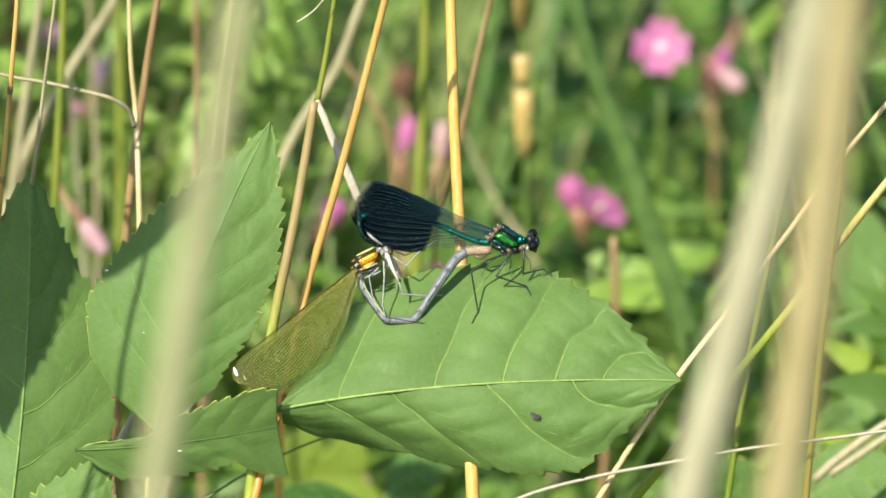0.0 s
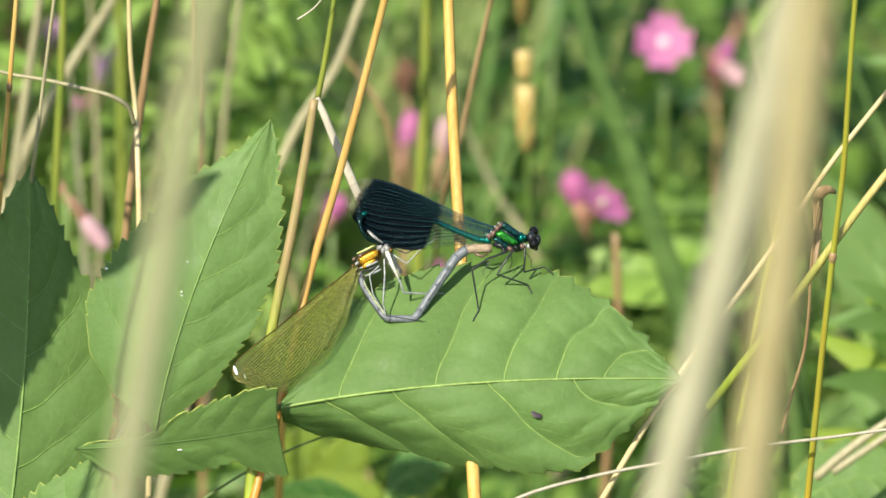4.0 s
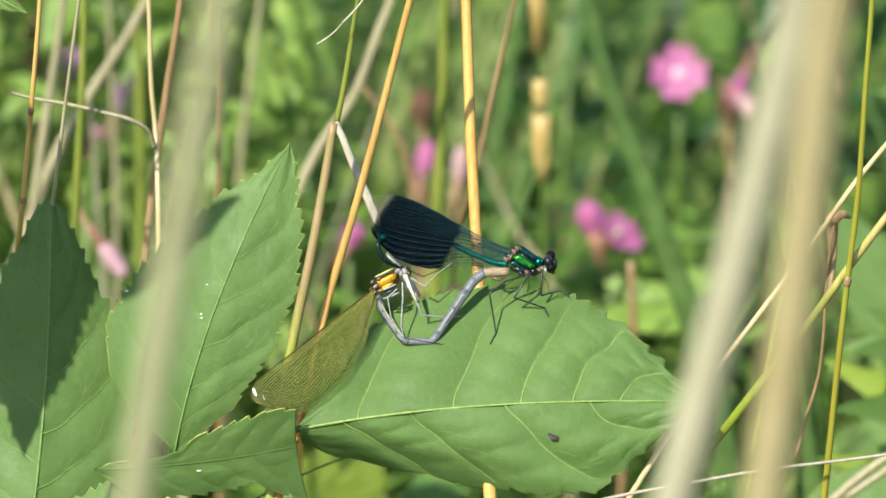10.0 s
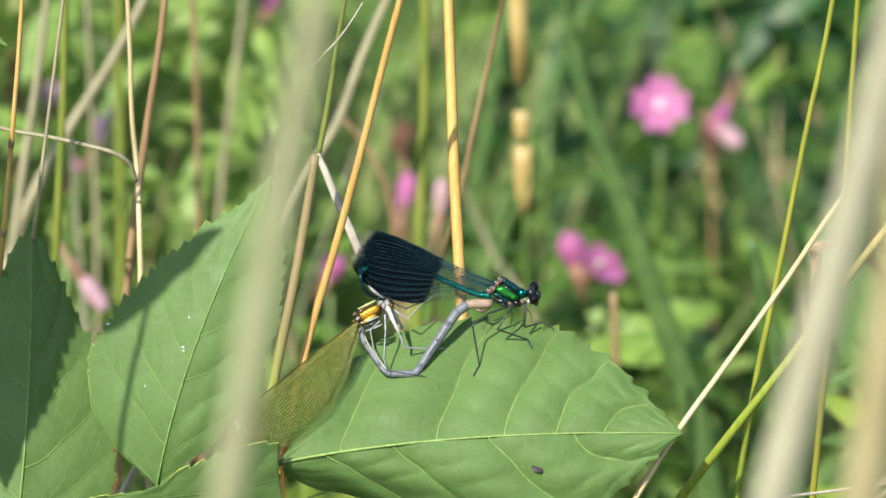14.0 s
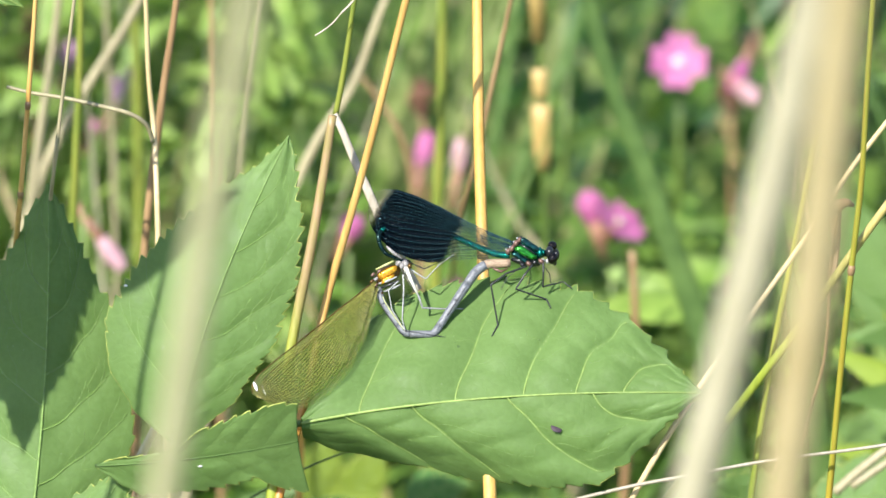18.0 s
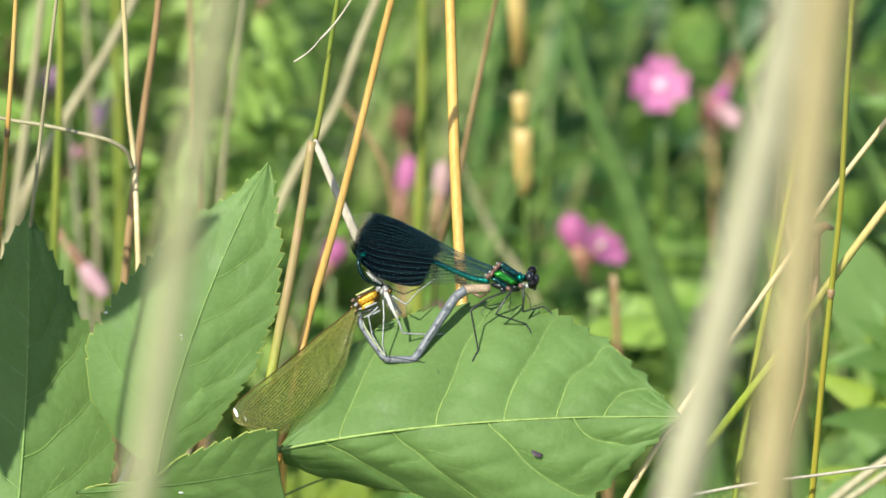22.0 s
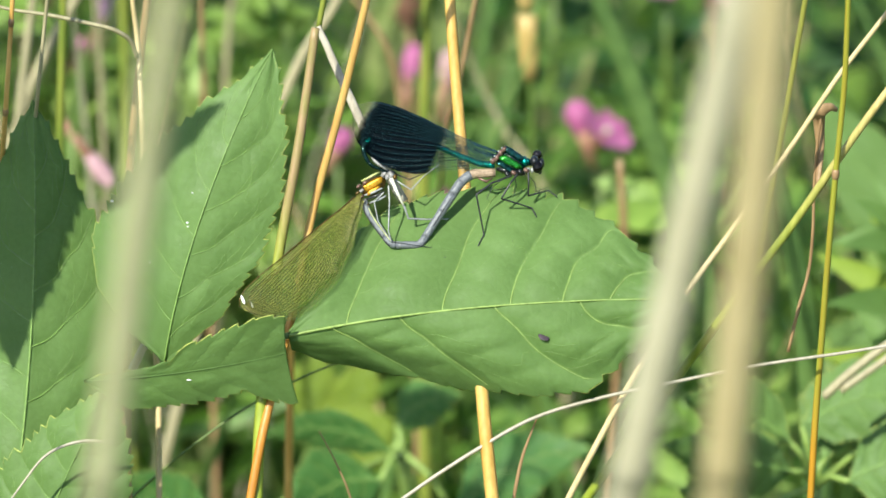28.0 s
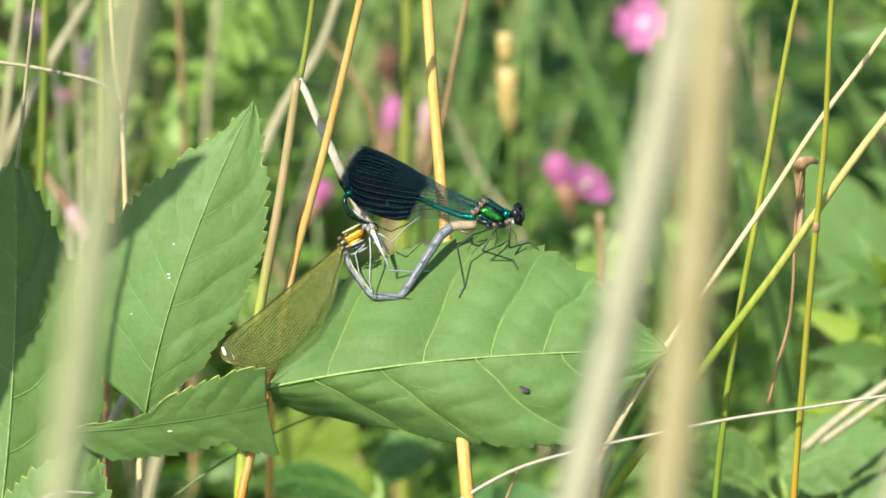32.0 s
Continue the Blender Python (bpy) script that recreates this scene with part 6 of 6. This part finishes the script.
def turf(name, count, reach, seed, material, label):
    """Low leaves and blades over the meadow on all sides, denser towards the middle."""
    r = random.Random(seed)
    verts, faces = [], []
    for _ in range(count):
        a, q = r.uniform(0, 2 * math.pi), reach * r.random() ** 0.8
        x, y = q * math.cos(a), 0.4 + q * math.sin(a)
        if abs(x) < 0.3 + 0.2 * max(0, y) and -1.4 < y < 1.8:
            continue
        L = r.uniform(0.05, 0.14)
        d = Vector((r.uniform(-0.6, 0.6), r.uniform(-0.6, 0.6), r.uniform(0.3, 1.2)))
        g = leaflet(Vector((x, y, 0.0)), d, rand_dir(r, 0.3), L, L * r.uniform(0.12, 0.35), r.uniform(0, 0.5), 3)
        n = len(verts)
        verts += g[0]
        faces += [tuple(i + n for i in f) for f in g[1]]
    me = bpy.data.meshes.new(name)
    me.from_pydata([tuple(v) for v in verts], [], faces)
    me.polygons.foreach_set("use_smooth", [True] * len(me.polygons))
    me.materials.append(material)
    tagged(new(name, me), label, "grass", kind="stuff")


turf("meadow_turf", 26000, 5.5, 31, HERB, "low green meadow grass and herbs all round")
undergrowth("small_herb_leaves", 5600, (-0.45, 0.32, 0.49, 1.15), (0.08, 0.5), (0.012, 0.027), HERB_LIGHT, "small light green leaves of meadow herbs", 15, 0.8, 0.06)
# Pale-coloured sheets imitate brighter, sunlit parts of the meadow.
undergrowth("pale_herb_leaves", 1300, (0.06, 0.30, 0.28, 0.50), (0.24, 0.365), (0.014, 0.034), HERB_LIGHT, "herb leaves coloured pale green to brighten the background", 17, 0.8)
undergrowth("pale_herb_leaves", 3400, (-0.34, -0.05, 0.38, 0.66), (0.30, 0.50), (0.014, 0.030), HERB_LIGHT, "herb leaves coloured pale green to brighten the background", 18, 0.8, -0.2)
undergrowth("withered_leaves", 700, (-0.5, 0.5, 0.62, 1.2), (0.10, 0.5), (0.012, 0.030), DRY_LEAF, "withered tan and reddish leaves among the herbs", 23, 0.8, 0.02)
undergrowth("pale_herb_leaves", 3600, (-0.36, -0.06, 0.60, 1.05), (0.10, 0.45), (0.014, 0.032), HERB_LIGHT, "herb leaves coloured pale green to brighten the background", 19, 0.8, -0.2)
grass_blades("meadow_grass", 420, 8, HERB_BLUE, "green grass blades among the herbs")
grass_blades("dry_meadow_grass", 90, 9, BUFF, "dry straw blades among the herbs", (0.3, 1.2), (0.0016, 0.0035))
grass_blades("light_meadow_grass", 330, 29, PALE_BLADE, "broad pale green grass blades among the herbs", (0.42, 0.85), (0.006, 0.013), (-0.17, 0.0))
# Dark-coloured leaves on the right stand in for shadow between the herbs.
undergrowth("dark_herb_leaves", 1000, (0.02, 0.22, 0.50, 0.80), (0.26, 0.46), (0.018, 0.040), HERB_SHADE_TINT, "herb leaves coloured dark to stand in for shaded gaps", 41, 0.8, 0.05)
grass_blades("dry_meadow_grass", 80, 27, CREAM_STRAW, "faded straw blades crowded among the herbs", (0.36, 0.75), (0.0020, 0.0045), (-0.16, -0.03))


# ---- what moves ----
RIGHT_A_SWAY = [(0, 0.0), (1, -1.5), (2, -2.8), (3, -3.0), (4, -2.9), (7, -4.4), (8, -3.3), (9, -5.1), (10, -4.3), (11, -5.7), (12, -8.1), (13, -1.7), (14, 8.2), (17, 4.5), (18, -2.8), (19, -5.3), (20, -1.4), (21, -3.8), (22, -2.3), (23, -2.2), (24, -4.4), (25, -6.6), (26, -5.1), (29, -7.2), (30, -9.7), (31, -9.3), (32, -11.0)]
RIGHT_B_SWAY = [(0, 0.0), (1, -1.5), (2, -2.8), (3, -2.9), (4, -3.8), (7, -4.2), (8, -3.3), (9, -4.7), (10, -4.2), (11, -5.8), (12, -8.5), (13, -1.7), (14, 8.6), (17, 5.4), (18, -2.8), (19, -5.7), (20, -1.0), (21, -3.0), (22, -2.0), (23, -2.3), (24, -5.2), (25, -6.2), (26, -5.7), (29, -8.2), (30, -10.1), (31, -9.5), (32, -11.4)]
LEFT_SWAY = [(0, 0.0), (1, 0.4), (2, -1.8), (3, -2.8), (4, -3.2), (7, -6.4), (8, -5.7), (9, -5.2), (10, -5.1), (11, -7.9), (12, -7.4), (13, -2.2), (14, 7.1), (17, 1.5), (18, -1.7), (19, -0.9), (20, -2.0), (21, -1.9), (22, -1.9), (23, -1.5), (24, -4.4), (25, -5.6), (26, -3.9), (29, -7.1), (30, -8.7), (31, -8.5), (32, -9.2)]

FLICK = [(0, 1.8), (0.8, 1.8), (1.2, 1.5), (1.3, 2.2), (1.4, 7.0), (1.5, 9.9), (1.6, 6.4), (1.7, 5.6), (2, 2.5), (4, 1.8), (7, 2.4), (7.8, 4.0), (8, 9.6), (8.2, 6.0), (8.5, 4.0), (9, 5.0), (9.5, 3.4), (10, 5.3), (10.5, 3.8),
         (11, 5.3), (12, 4.4), (14, 3.4), (17, 4.0), (20, 4.4), (22, 5.2), (24, 5.0), (25, 3.6), (26, 4.5), (29, 3.4), (30, 7.4), (31, 6.0), (32, 7.4)]
NEAR_FLICK = [(t, 2.4 + 2.4 * (t - 1.3) if 1.3 < t < 1.55 else a) for t, a in FLICK]


def motions():
    sway(STALK_A, RIGHT_A_SWAY, 1.18)
    sway(STALK_B, RIGHT_B_SWAY, 1.13)
    sway(STALK_C, LEFT_SWAY)
    sway(STALK_D, RIGHT_A_SWAY)
    nod(STEMS["orange"], V(826, 650, 9), [(0, 0), (4, 0.45), (9, 0.3), (13, 0.75), (14.5, -0.3), (19, -1.45), (23, -0.35), (24.5, -0.15), (26, 0.3), (29, 0.8), (32, 0.85)])
    nod(STEMS["buff"], V(1196, 672, 3), [(0, 0), (4, 1.2), (9, 0), (13, 1.9), (14.5, 1.6), (19, 1.75), (23, 1.2), (24.5, 0.3), (26, 1.8), (29, 0.2), (32, 1.55)])
    nod(STEMS["stout"], V(1180, 815, 26), [(0, 0), (4, 0.95), (9, 0.95), (13, 0.9), (14.5, 0.8), (19, 1.45), (23, 0.85), (24.5, 0.9), (26, 1.45), (29, 0.55), (32, 1.15)])
    for k, w in enumerate(MALE_WINGS):
        o = ORIGINS[w.name]
        walk(w, [(t, Matrix.Translation(o) @ Matrix.Rotation(radians(a - 1.8), 4, BACK)) for t, a in (FLICK if k < 2 else NEAR_FLICK)])


motions()
